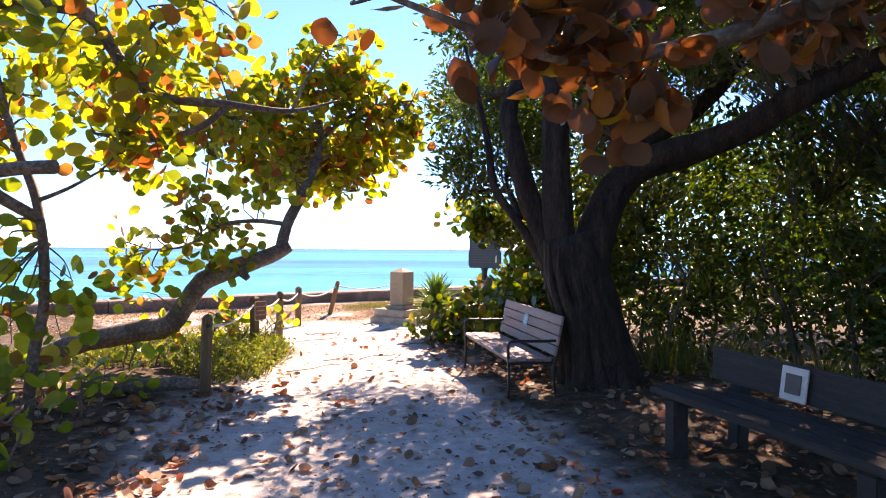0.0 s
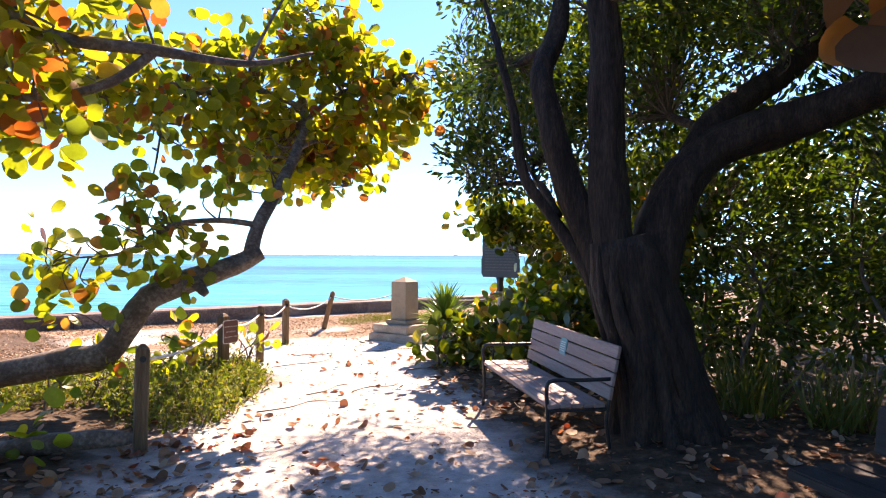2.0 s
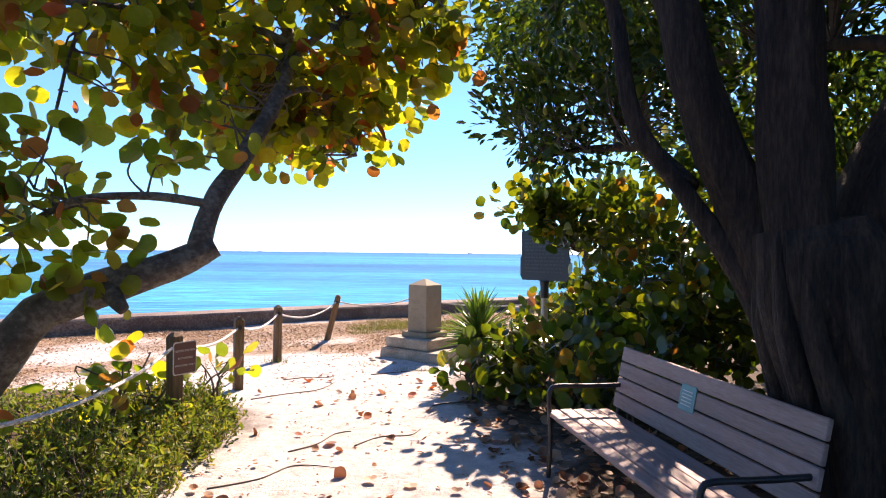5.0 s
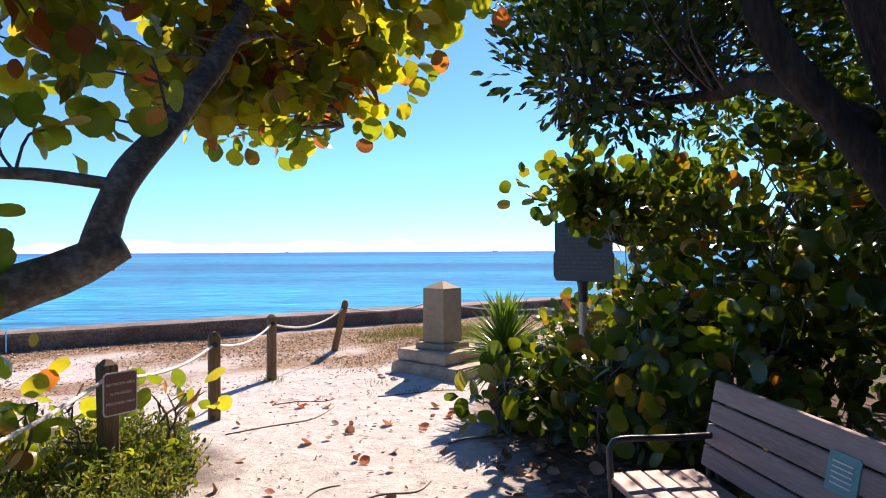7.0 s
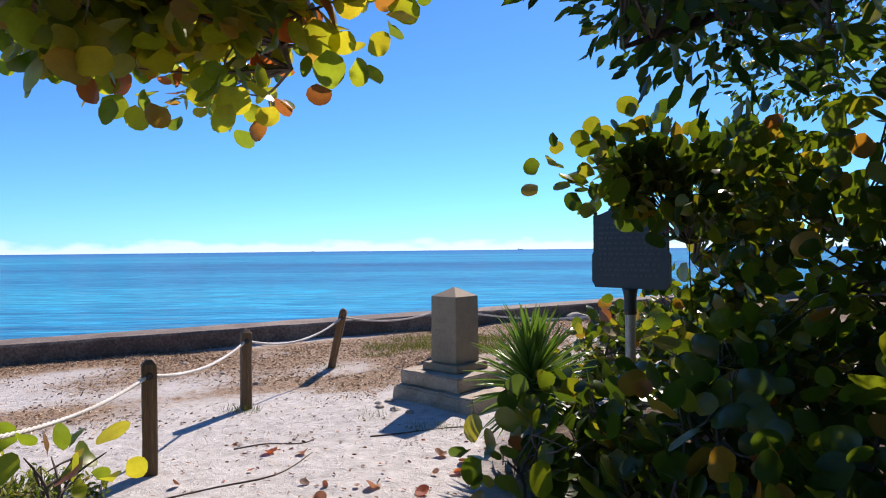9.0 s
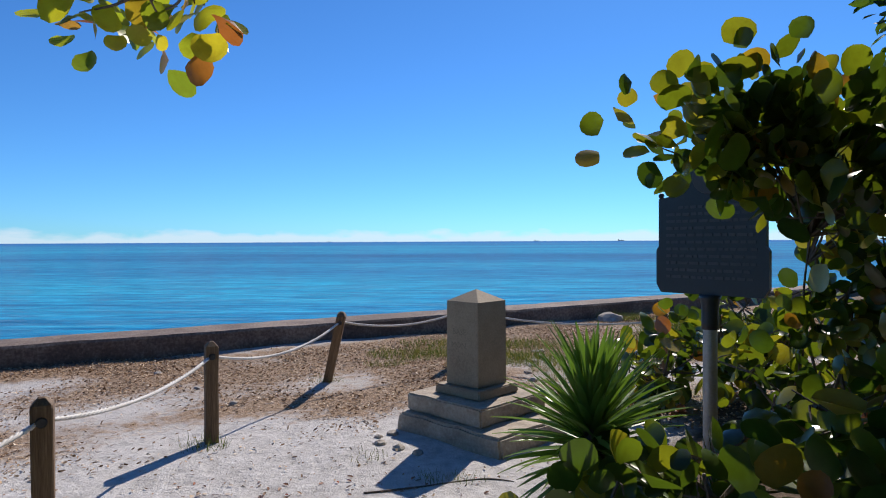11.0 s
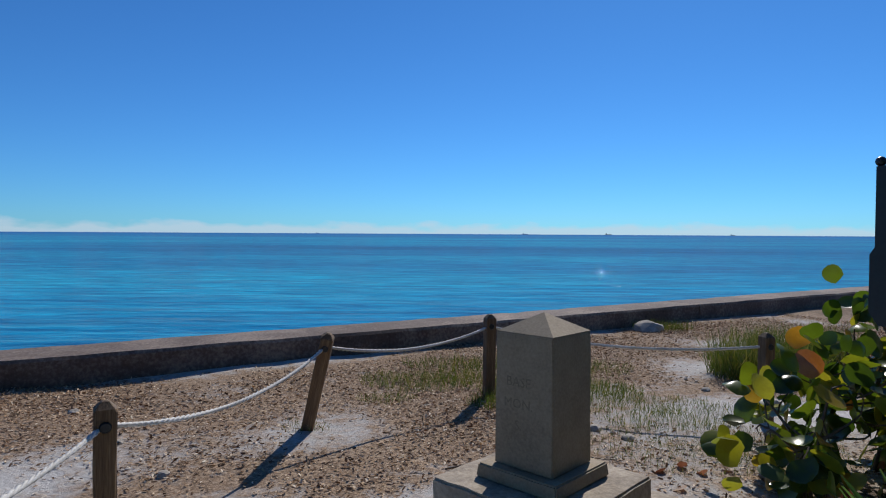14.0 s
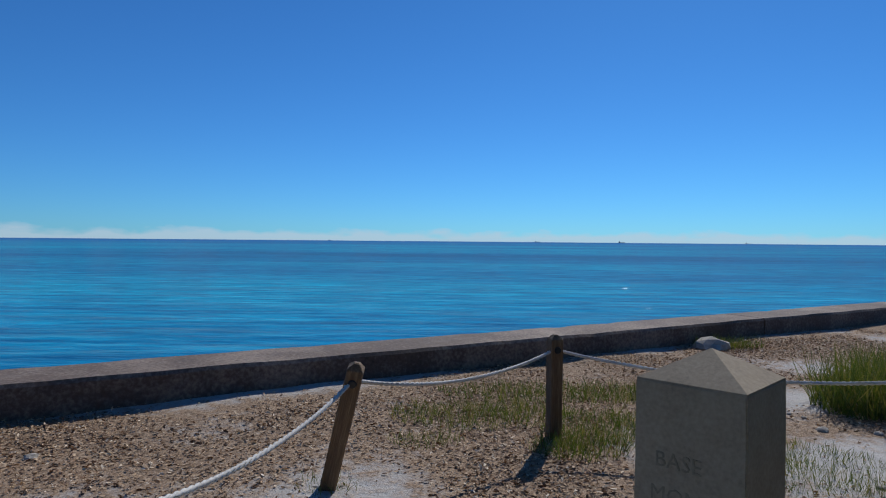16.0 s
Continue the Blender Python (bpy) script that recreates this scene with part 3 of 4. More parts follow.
def frustum(name, a, b, z0, z1, mat, wob=0.004, bev=0.008, off=(0, 0)):
    bm = bmesh.new()
    lo = [bm.verts.new((sx * a + off[0], sy * a + off[1], z0)) for sx, sy in ((-1, -1), (1, -1), (1, 1), (-1, 1))]
    hi = [bm.verts.new((sx * b + off[0], sy * b + off[1], z1)) for sx, sy in ((-1, -1), (1, -1), (1, 1), (-1, 1))]
    for k in range(4):
        bm.faces.new((lo[k], lo[(k + 1) % 4], hi[(k + 1) % 4], hi[k]))
    bm.faces.new(hi)
    bm.faces.new(lo[::-1])
    bmesh.ops.bevel(bm, geom=bm.edges[:], offset=bev, segments=2, affect="EDGES")
    if wob:
        bmesh.ops.subdivide_edges(bm, edges=[e for e in bm.edges if e.calc_length() > 0.1], cuts=7, use_grid_fill=True)
        for v in bm.verts:
            v.co += noise.noise_vector(v.co * 7) * wob
    return part(name, bm, mat, mon)


frustum("base_slab", 0.57, 0.54, -0.08, 0.14, BASE_STONE, 0.013, 0.02, (0.12, 0.05))
frustum("step", 0.41, 0.41, 0.143, 0.285, BASE_STONE, 0.008, 0.012)
frustum("plinth", 0.25, 0.24, 0.288, 0.36, STONE, 0.004, 0.008)
frustum("pillar", 0.178, 0.174, 0.363, 1.045, STONE, 0.002, 0.004)
bm = bmesh.new()
q = [bm.verts.new((sx * 0.172, sy * 0.172, 1.037)) for sx, sy in ((-1, -1), (1, -1), (1, 1), (-1, 1))]
q2 = [bm.verts.new((v.co.x, v.co.y, 1.05)) for v in q]
top = bm.verts.new((0, 0, 1.145))
for k in range(4):
    bm.faces.new((q[k], q[(k + 1) % 4], q2[(k + 1) % 4], q2[k]))
    bm.faces.new((q2[k], q2[(k + 1) % 4], top))
bm.faces.new(q[::-1])
part("cap", bm, STONE, mon)
for text, z in (("BASE", 0.80), ("MON.", 0.69), ("S.", 0.58)):
    lettering(text, 0.07, 0.0004, pose(-0.03, -0.1768, z, 90), ENGRAVED, mon, "engraved_letters")

# ---- historical marker on its pole ----
marker = thing("historical_marker", (2.31, 12.46, 0.0), "dark enamelled historical marker on a grey pole among leaves", "sign")
marker.rotation_euler = (0, 0, radians(-49.5))
v, f = tube([(0, 0, -0.2), (0, 0, 0.5), (0, 0, 1.0)], [0.048, 0.048, 0.048], 16)
raw("pole", v, f, GREY_METAL, marker, "", True)
v, f = tube([(0, 0, 0.92), (0, 0, 1.08), (0, 0, 1.16)], [0.058, 0.058, 0.075], 16)
raw("socket", v, f, MARKER_BLUE, marker, "", True)
bm = bmesh.new()
half = [(0.37, 1.16), (0.408, 1.22), (0.408, 1.47), (0.389, 1.50), (0.389, 1.85), (0.31, 1.86), (0.22, 1.89), (0.165, 1.96)]
crest = [(0.165 * math.cos(radians(a)), 1.99 + 0.18 * math.sin(radians(a))) for a in range(10, 171, 20)]
outline = half + crest + [(-x, z) for x, z in half[::-1]]
f = bm.faces.new([bm.verts.new((x, -0.018, z)) for x, z in outline])
g = bmesh.ops.extrude_face_region(bm, geom=[f])
bmesh.ops.translate(bm, vec=(0, 0.036, 0), verts=[w for w in g["geom"] if isinstance(w, bmesh.types.BMVert)])
bmesh.ops.recalc_face_normals(bm, faces=bm.faces[:])
part("plate", bm, MARKER_BLUE, marker)
for sx in (-1, 1):
    bm = bmesh.new()
    bmesh.ops.create_uvsphere(bm, u_segments=10, v_segments=8, radius=0.022)
    bmesh.ops.translate(bm, vec=(sx * 0.377, 0, 1.872), verts=bm.verts)
    part("finial", bm, MARKER_BLUE, marker, "", True)
rows_m = random.Random(4)
for k in range(11):
    wdt = 0.65 if k else 0.46
    x0 = -wdt / 2
    bmx = []
    while x0 < wdt / 2 - 0.03:
        ww = rows_m.uniform(0.025, 0.08)
        b = block((min(ww, wdt / 2 - x0), 0.003, 0.02), pose(x0 + ww / 2, -0.0205, 1.78 - k * 0.05), 0)
        bmx.append(([v.co.copy() for v in b.verts], [tuple(v.index for v in fc.verts) for fc in b.faces]))
        b.free()
        x0 += ww + 0.012
    v, f = join(bmx)
    raw("text_line", v, f, MARKER_TEXT, marker)
v, f = tube([(0, -0.020, 1.99), (0, -0.024, 1.99)], [0.125, 0.12], 24)
raw("seal", v, f, MARKER_TEXT, marker, "round seal")


# ---- benches ----
def garden_bench(origin, turn, length, name):
    """Front foot of one end at the origin; the bench runs along its own x, its back is towards y."""
    e = thing(name, (*origin, height(*origin)), "weathered slatted wooden bench with dark metal arms under a tree", "bench")
    e.rotation_euler = (0, radians(1.0), radians(turn))
    e.location.z = 0.008
    for k in range(5):
        y = 0.045 + k * 0.094
        part("seat_slat", block((length + 0.06, 0.084, 0.032), pose(length / 2, y, 0.425 - 0.012 * (k / 4) - (0.006 if k == 0 else 0), 1.5), 0.005), BENCH_WOOD, e)
    for k in range(4):
        s = 0.055 + k * 0.108
        part("back_slat", block((length + 0.06, 0.028, 0.098), pose(length / 2, 0.505 + s * 0.19, 0.445 + s * 0.98, -11), 0.005), BENCH_WOOD, e)
    for x in (0.015, length - 0.015):
        v, f = tube([(x, 0.0, -0.12), (x, 0.015, 0.25), (x, 0.0, 0.52), (x, 0.01, 0.585), (x, 0.06, 0.61), (x, 0.3, 0.605), (x, 0.56, 0.605)], [0.016] * 7, 8)
        raw("arm_and_front_leg", v, f, IRON, e, "", True)
        v, f = tube([(x, 0.56, -0.12), (x, 0.50, 0.25), (x, 0.515, 0.42), (x, 0.6, 0.86)], [0.016] * 4, 8)
        raw("back_leg", v, f, IRON, e, "", True)
        v, f = tube([(x, 0.0, 0.385), (x, 0.25, 0.375), (x, 0.52, 0.37)], [0.014] * 3, 8)
        raw("seat_rail", v, f, IRON, e, "", True)
    for y in (0.06, 0.46):
        v, f = tube([(0.0, y, 0.375), (length, y, 0.375)], [0.012] * 2, 8)
        raw("stretcher", v, f, IRON, e, "", True)
    pq = part("plaque", rounded_plate(0.15, 0.15, 0.012, 0.006, pose(length * 0.46, 0.505 + 0.27 * 0.19 - 0.02, 0.445 + 0.27 * 0.98, 79)), TEAL, e, "teal memorial plaque")
    for k in range(5):
        part("text_bar", block((0.10, 0.002, 0.006), pose(length * 0.46, 0.505 + (0.23 + k * 0.02) * 0.19 - 0.0235, 0.445 + (0.23 + k * 0.02) * 0.98, -11), 0), SIGN_WHITE, pq)
    return e


garden_bench((1.26, 8.16), -84.1, 1.80, "garden_bench")

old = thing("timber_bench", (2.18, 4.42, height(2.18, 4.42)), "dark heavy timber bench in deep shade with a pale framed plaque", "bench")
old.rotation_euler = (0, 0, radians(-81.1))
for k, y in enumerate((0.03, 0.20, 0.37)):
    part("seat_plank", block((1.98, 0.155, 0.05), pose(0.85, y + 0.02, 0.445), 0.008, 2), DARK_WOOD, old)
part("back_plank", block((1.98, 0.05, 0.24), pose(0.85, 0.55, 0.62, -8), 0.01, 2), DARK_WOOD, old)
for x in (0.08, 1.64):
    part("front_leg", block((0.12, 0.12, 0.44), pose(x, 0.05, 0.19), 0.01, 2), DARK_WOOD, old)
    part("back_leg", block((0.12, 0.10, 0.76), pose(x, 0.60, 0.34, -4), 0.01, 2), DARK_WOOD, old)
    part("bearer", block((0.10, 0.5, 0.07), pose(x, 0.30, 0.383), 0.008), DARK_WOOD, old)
fr = part("plaque_frame", rounded_plate(0.21, 0.22, 0.008, 0.012, pose(0.68, 0.497, 0.62, 82)), PLAQUE_WHITE, old, "pale plaque frame")
part("plaque", rounded_plate(0.125, 0.13, 0.004, 0.006, pose(0.68, 0.490, 0.62, 82)), PLAQUE_DARK, fr, "dark bronze plaque")


# ---- trees and bushes ----
def tree(name, base, limbs, label, category, bark, twig_blobs, outline, size, leaf_mat, seed, sides=10, rough=0.18, **kw):
    """limbs: (part name, points, radii). The crown grows from them."""
    e = thing(name, base, label, category)
    for nm, pts, rad in limbs:
        v, f = shifted(tube(pts, rad, sides if rad[0] > 0.04 else 6, rough), base)
        raw(nm, v, f, bark, e, "", True)
    rng = np.random.default_rng(seed)
    grow = [pts[len(pts) // 3:] for nm, pts, rad in limbs] or [[base, base]]
    tw, lv = spray(grow, twig_blobs, outline, size, rng, **kw)
    if tw[0]:
        v, f = shifted(tw, base)
        tagged(raw("twigwork", v, f, TWIG, e), kind="stuff")
    v, f = shifted(lv, base)
    tagged(raw("crown", v, f, leaf_mat, e, "", True), kind="stuff")
    return e



ROUND, OVAL, BLADE = round_leaf(), oval_leaf(), blade_leaf()

# leaning sea grape whose trunk lies along the ground before it rises
GRAPE_LIMBS = [
    ("trunk", [(-5.2, 7.646, -0.15), (-4.4, 7.849, -0.02), (-4.0, 7.849, 0.12), (-3.4, 7.849, 0.38), (-2.73, 7.849, 0.53), (-2.33, 7.849, 0.61), (-2.13, 7.849, 0.9), (-1.96, 7.849, 1.13),
               (-1.54, 7.903, 1.31), (-1.22, 7.997, 1.43), (-0.97, 8.065, 1.56)], [0.14, 0.14, 0.13, 0.13, 0.125, 0.125, 0.12, 0.115, 0.11, 0.1, 0.075]),
    ("stub", [(-1.55, 7.849, 1.29), (-1.46, 7.794, 1.2), (-1.42, 7.781, 1.16)], [0.07, 0.045, 0.03]),
    ("limb", [(-1.08, 8.024, 1.46), (-1.02, 8.119, 1.8), (-0.89, 8.403, 2.16), (-0.75, 8.728, 2.6), (-0.67, 9.1, 3.08), (-0.74, 9.303, 3.5)], [0.085, 0.07, 0.065, 0.062, 0.055, 0.04]),
    ("branch", [(-0.68, 9.066, 3.05), (-0.35, 9.066, 3.35), (0.1, 8.999, 3.55), (0.6, 8.796, 3.6)], [0.04, 0.03, 0.02, 0.01]),
    ("branch", [(-0.7, 9.168, 3.25), (-1.3, 8.863, 3.4), (-1.7, 8.593, 3.25), (-2.3, 8.322, 3.4), (-3.0, 8.119, 3.5)], [0.04, 0.035, 0.03, 0.025, 0.015]),
    ("branch", [(-1.02, 8.119, 1.83), (-1.35, 7.916, 1.86), (-1.7, 7.713, 1.8), (-2.1, 7.646, 1.55), (-2.5, 7.646, 1.5)], [0.03, 0.026, 0.022, 0.016, 0.008]),
    ("branch", [(-1.75, 8.525, 3.25), (-2.0, 8.052, 3.1), (-2.3, 7.646, 2.95), (-2.9, 7.443, 2.9)], [0.025, 0.02, 0.014, 0.006]),
    ("branch", [(-0.72, 8.796, 2.7), (-0.5, 9.066, 2.85), (-0.25, 9.405, 2.75), (-0.15, 9.608, 2.4)], [0.028, 0.024, 0.018, 0.008]),
    ("branch", [(-0.74, 9.269, 3.4), (-0.9, 9.269, 3.9), (-0.7, 9.269, 4.4)], [0.035, 0.025, 0.01]),
    ("branch", [(-1.75, 8.593, 3.25), (-1.95, 8.322, 3.0), (-2.0, 8.119, 2.4), (-2.05, 7.984, 1.9)], [0.018, 0.014, 0.01, 0.006]),
]
tree("sea_grape_tree", (-4.4, 7.849, 0.0), GRAPE_LIMBS, "leaning sea grape tree with round yellow-green leaves over the path", "tree", BARK_PALE,
     [((-0.75, 9.134, 3.4), (1.0, 0.507, 0.82), 92), ((0.1, 9.066, 3.25), (0.6, 0.338, 0.5), 34), ((-0.5, 9.472, 2.75), (0.9, 0.406, 0.42), 72), ((-1.7, 8.525, 3.2), (0.7, 0.406, 0.75), 46),
      ((-0.6, 9.066, 4.2), (0.7, 0.338, 0.4), 14), ((-0.85, 11.0, 2.66), (0.5, 0.2, 0.07), 9), ((-0.95, 9.9, 2.78), (0.75, 0.35, 0.22), 46), ((-2.7, 8.119, 3.6), (0.8, 0.406, 0.6), 24), ((-1.9, 7.713, 1.75), (0.65, 0.237, 0.4), 16), ((-2.55, 7.646, 1.35), (0.35, 0.203, 0.4), 9),
      ((-1.2, 8.255, 2.3), (0.35, 0.237, 0.3), 6), ((0.62, 8.796, 3.45), (0.22, 0.203, 0.22), 6), ((-2.2, 7.578, 2.95), (0.7, 0.338, 0.45), 26), ((-3.0, 7.646, 3.3), (0.6, 0.338, 0.4), 18)],
     ROUND, 0.155, GRAPE, 11, per=9, spread=0.28, flat=0.25, roll=0.9)

# slender sea grape with a sawn limb, nearer the start
SLENDER = [
    ("trunk", [(-2.75, 5.48, -0.1), (-2.66, 5.413, 0.6), (-2.58, 5.413, 1.04), (-2.59, 5.413, 1.56), (-2.65, 5.413, 1.94), (-2.77, 5.413, 2.27), (-2.86, 5.413, 2.55), (-2.97, 5.413, 3.0), (-3.0, 5.345, 3.5)],
     [0.05, 0.044, 0.038, 0.037, 0.036, 0.034, 0.032, 0.03, 0.022]),
    ("sawn_limb", [(-2.62, 5.413, 1.75), (-2.9, 5.074, 2.02), (-2.55, 4.804, 2.07), (-2.18, 4.736, 2.09)], [0.045, 0.05, 0.05, 0.048]),
    ("branch", [(-2.63, 5.413, 1.9), (-2.4, 5.413, 2.0), (-2.15, 5.413, 2.15)], [0.02, 0.015, 0.008]),
    ("limb", [(-3.6, 5.277, 3.35), (-3.05, 5.413, 3.48), (-2.6, 5.413, 3.48), (-2.27, 5.413, 3.42), (-2.08, 5.413, 3.17), (-1.94, 5.413, 2.94), (-1.71, 5.48, 2.78), (-1.2, 5.683, 2.78), (-0.7, 5.954, 2.8), (-0.3, 6.157, 2.95)],
     [0.07, 0.065, 0.06, 0.055, 0.05, 0.045, 0.042, 0.035, 0.022, 0.01]),
    ("branch", [(-1.2, 5.683, 2.78), (-1.45, 5.616, 2.55), (-1.8, 5.48, 2.42), (-2.2, 5.413, 2.45)], [0.03, 0.03, 0.025, 0.012]),
    ("branch", [(-2.0, 5.413, 3.0), (-1.8, 5.548, 3.4), (-1.5, 5.683, 3.8)], [0.025, 0.018, 0.008]),
    ("branch", [(-0.7, 5.954, 2.8), (-0.55, 6.089, 3.2), (-0.4, 6.157, 3.5)], [0.014, 0.01, 0.005]),
]
tree("sea_grape_sapling", (-2.75, 5.48, 0.0), SLENDER, "slender sea grape with a sawn limb and yellowing leaves", "tree", BARK_PALE,
     [((-2.6, 5.48, 3.2), (0.75, 0.406, 0.55), 26), ((-1.7, 5.548, 2.95), (0.5, 0.338, 0.45), 14), ((-2.0, 5.413, 2.35), (0.45, 0.271, 0.25), 14), ((-1.5, 5.616, 3.6), (0.6, 0.338, 0.35), 12),
      ((-3.1, 5.548, 2.5), (0.5, 0.338, 0.5), 14), ((-2.9, 5.277, 1.4), (0.4, 0.338, 0.4), 7), ((-2.6, 5.48, 1.2), (0.3, 0.169, 0.3), 4), ((-2.95, 5.48, 0.75), (0.5, 0.271, 0.3), 7)],
     ROUND, 0.15, GRAPE, 12, per=8, spread=0.25, flat=0.25, roll=0.9)

# a sea grape limb with browned leaves reaching over the start of the path
OVERHEAD = [
    ("limb", [(3.9, 1.624, 2.2), (3.2, 2.03, 2.6), (2.4, 2.436, 2.75), (1.6, 2.706, 2.5), (0.95, 2.706, 2.38), (0.55, 2.706, 2.46), (0.25, 2.706, 2.56), (-0.1, 2.706, 2.68)],
     [0.07, 0.065, 0.06, 0.04, 0.03, 0.022, 0.016, 0.008]),
    ("trunk", [(4.1, 1.489, -0.1), (4.0, 1.556, 1.0), (3.9, 1.624, 2.2), (3.8, 1.624, 3.4)], [0.13, 0.11, 0.09, 0.05]),
    ("branch", [(2.4, 2.436, 2.75), (1.6, 2.842, 3.1), (0.8, 3.112, 3.25), (0.0, 3.248, 3.3)], [0.035, 0.025, 0.018, 0.008]),
    ("branch", [(3.2, 2.03, 2.6), (3.0, 2.842, 3.0), (2.7, 3.518, 3.1)], [0.04, 0.03, 0.012]),
]
tree("overhanging_sea_grape", (4.1, 1.489, 0.0), OVERHEAD, "sea grape with browned leaves hanging over the path", "tree", BARK_PALE,
     [((0.75, 2.706, 2.5), (0.4, 0.203, 0.14), 16), ((1.1, 2.706, 2.3), (0.22, 0.169, 0.18), 9), ((0.05, 2.706, 2.62), (0.12, 0.081, 0.06), 1), ((1.9, 2.774, 2.8), (0.5, 0.271, 0.25), 14), ((0.9, 3.112, 3.2), (0.8, 0.271, 0.25), 16),
      ((2.8, 3.112, 3.0), (0.4, 0.406, 0.3), 12)],
     ROUND, 0.16, GRAPE_BROWN, 13, per=8, spread=0.2, flat=0.3, roll=0.9)

# the large shade tree with several stems
BIG = [
    ("trunk", [(2.66, 6.732, -0.25), (2.60, 6.732, 0.05), (2.50, 6.732, 0.5), (2.39, 6.732, 0.95), (2.27, 6.732, 1.4), (2.2, 6.732, 1.7)], [0.55, 0.42, 0.36, 0.33, 0.33, 0.26]),
    ("stem", [(2.22, 6.698, 1.2), (2.12, 6.698, 1.6), (2.04, 6.698, 2.28), (2.04, 6.698, 3.0), (2.0, 6.698, 3.6), (1.88, 6.732, 4.3), (1.9, 6.834, 5.2)], [0.17, 0.165, 0.15, 0.14, 0.125, 0.11, 0.06]),
    ("stem", [(2.15, 6.834, 1.15), (2.0, 6.901, 1.65), (1.77, 6.935, 2.17), (1.64, 7.003, 2.73), (1.6, 7.104, 3.17), (1.78, 7.24, 3.6), (1.9, 7.443, 4.4)], [0.16, 0.14, 0.12, 0.11, 0.10, 0.09, 0.05]),
    ("stem", [(2.08, 6.867, 1.1), (1.93, 6.935, 1.45), (1.67, 7.037, 1.88), (1.44, 7.104, 2.25), (1.36, 7.172, 2.8), (1.25, 7.307, 3.4), (1.15, 7.578, 4.0)], [0.07, 0.06, 0.052, 0.048, 0.04, 0.032, 0.015]),
    ("limb", [(2.38, 6.698, 1.1), (2.45, 6.698, 1.55), (2.6, 6.698, 2.0), (2.88, 6.665, 2.38), (3.3, 6.495, 2.58), (3.75, 6.089, 2.75), (4.05, 5.548, 3.0), (4.4, 5.142, 3.2), (4.9, 4.736, 3.4)], [0.22, 0.21, 0.19, 0.17, 0.165, 0.15, 0.14, 0.12, 0.08]),
    ("limb", [(2.7, 6.698, 2.15), (2.95, 6.766, 2.6), (3.28, 6.834, 2.88), (3.7, 6.901, 3.15), (4.2, 6.969, 3.6), (4.6, 7.037, 4.3)], [0.14, 0.13, 0.12, 0.1, 0.08, 0.04]),
    ("branch", [(1.7, 7.003, 1.9), (1.75, 7.646, 2.2), (1.85, 8.255, 2.3), (1.6, 8.728, 2.35), (1.2, 8.863, 2.25)], [0.045, 0.04, 0.032, 0.02, 0.008]),
    ("branch", [(1.85, 8.255, 2.3), (2.0, 8.931, 2.6), (2.5, 9.743, 2.8), (3.0, 10.555, 2.9)], [0.03, 0.026, 0.02, 0.008]),
    ("branch", [(2.95, 6.766, 2.6), (3.2, 7.984, 3.0), (3.5, 9.066, 3.2), (3.7, 10.149, 3.4)], [0.05, 0.04, 0.03, 0.01]),
    ("branch", [(1.78, 7.24, 3.5), (1.6, 7.984, 3.5), (1.5, 8.66, 3.7)], [0.05, 0.035, 0.012]),
    ("branch", [(1.9, 7.443, 4.3), (1.7, 8.119, 4.6), (1.3, 8.66, 4.4)], [0.045, 0.03, 0.01]),
]
for k in range(13):
    a = radians(k * 27.7 + 8 * math.sin(k * 2.1))
    c, sn = math.cos(a), math.sin(a)
    sway = 0.12 * math.sin(k * 1.7)
    BIG.append(("root_ridge", [(2.60 + 0.44 * c, 6.732 + 0.50 * sn, -0.05), (2.54 + 0.36 * c, 6.732 + 0.37 * sn, 0.3), (2.44 + 0.33 * math.cos(a + sway), 6.732 + 0.33 * math.sin(a + sway), 0.75),
                               (2.29 + 0.31 * math.cos(a + sway), 6.732 + 0.31 * math.sin(a + sway), 1.2), (2.22 + 0.25 * math.cos(a + 2 * sway), 6.732 + 0.25 * math.sin(a + 2 * sway), 1.62)],
                [0.09, 0.06, 0.045 + 0.012 * (k % 3), 0.05, 0.03]))
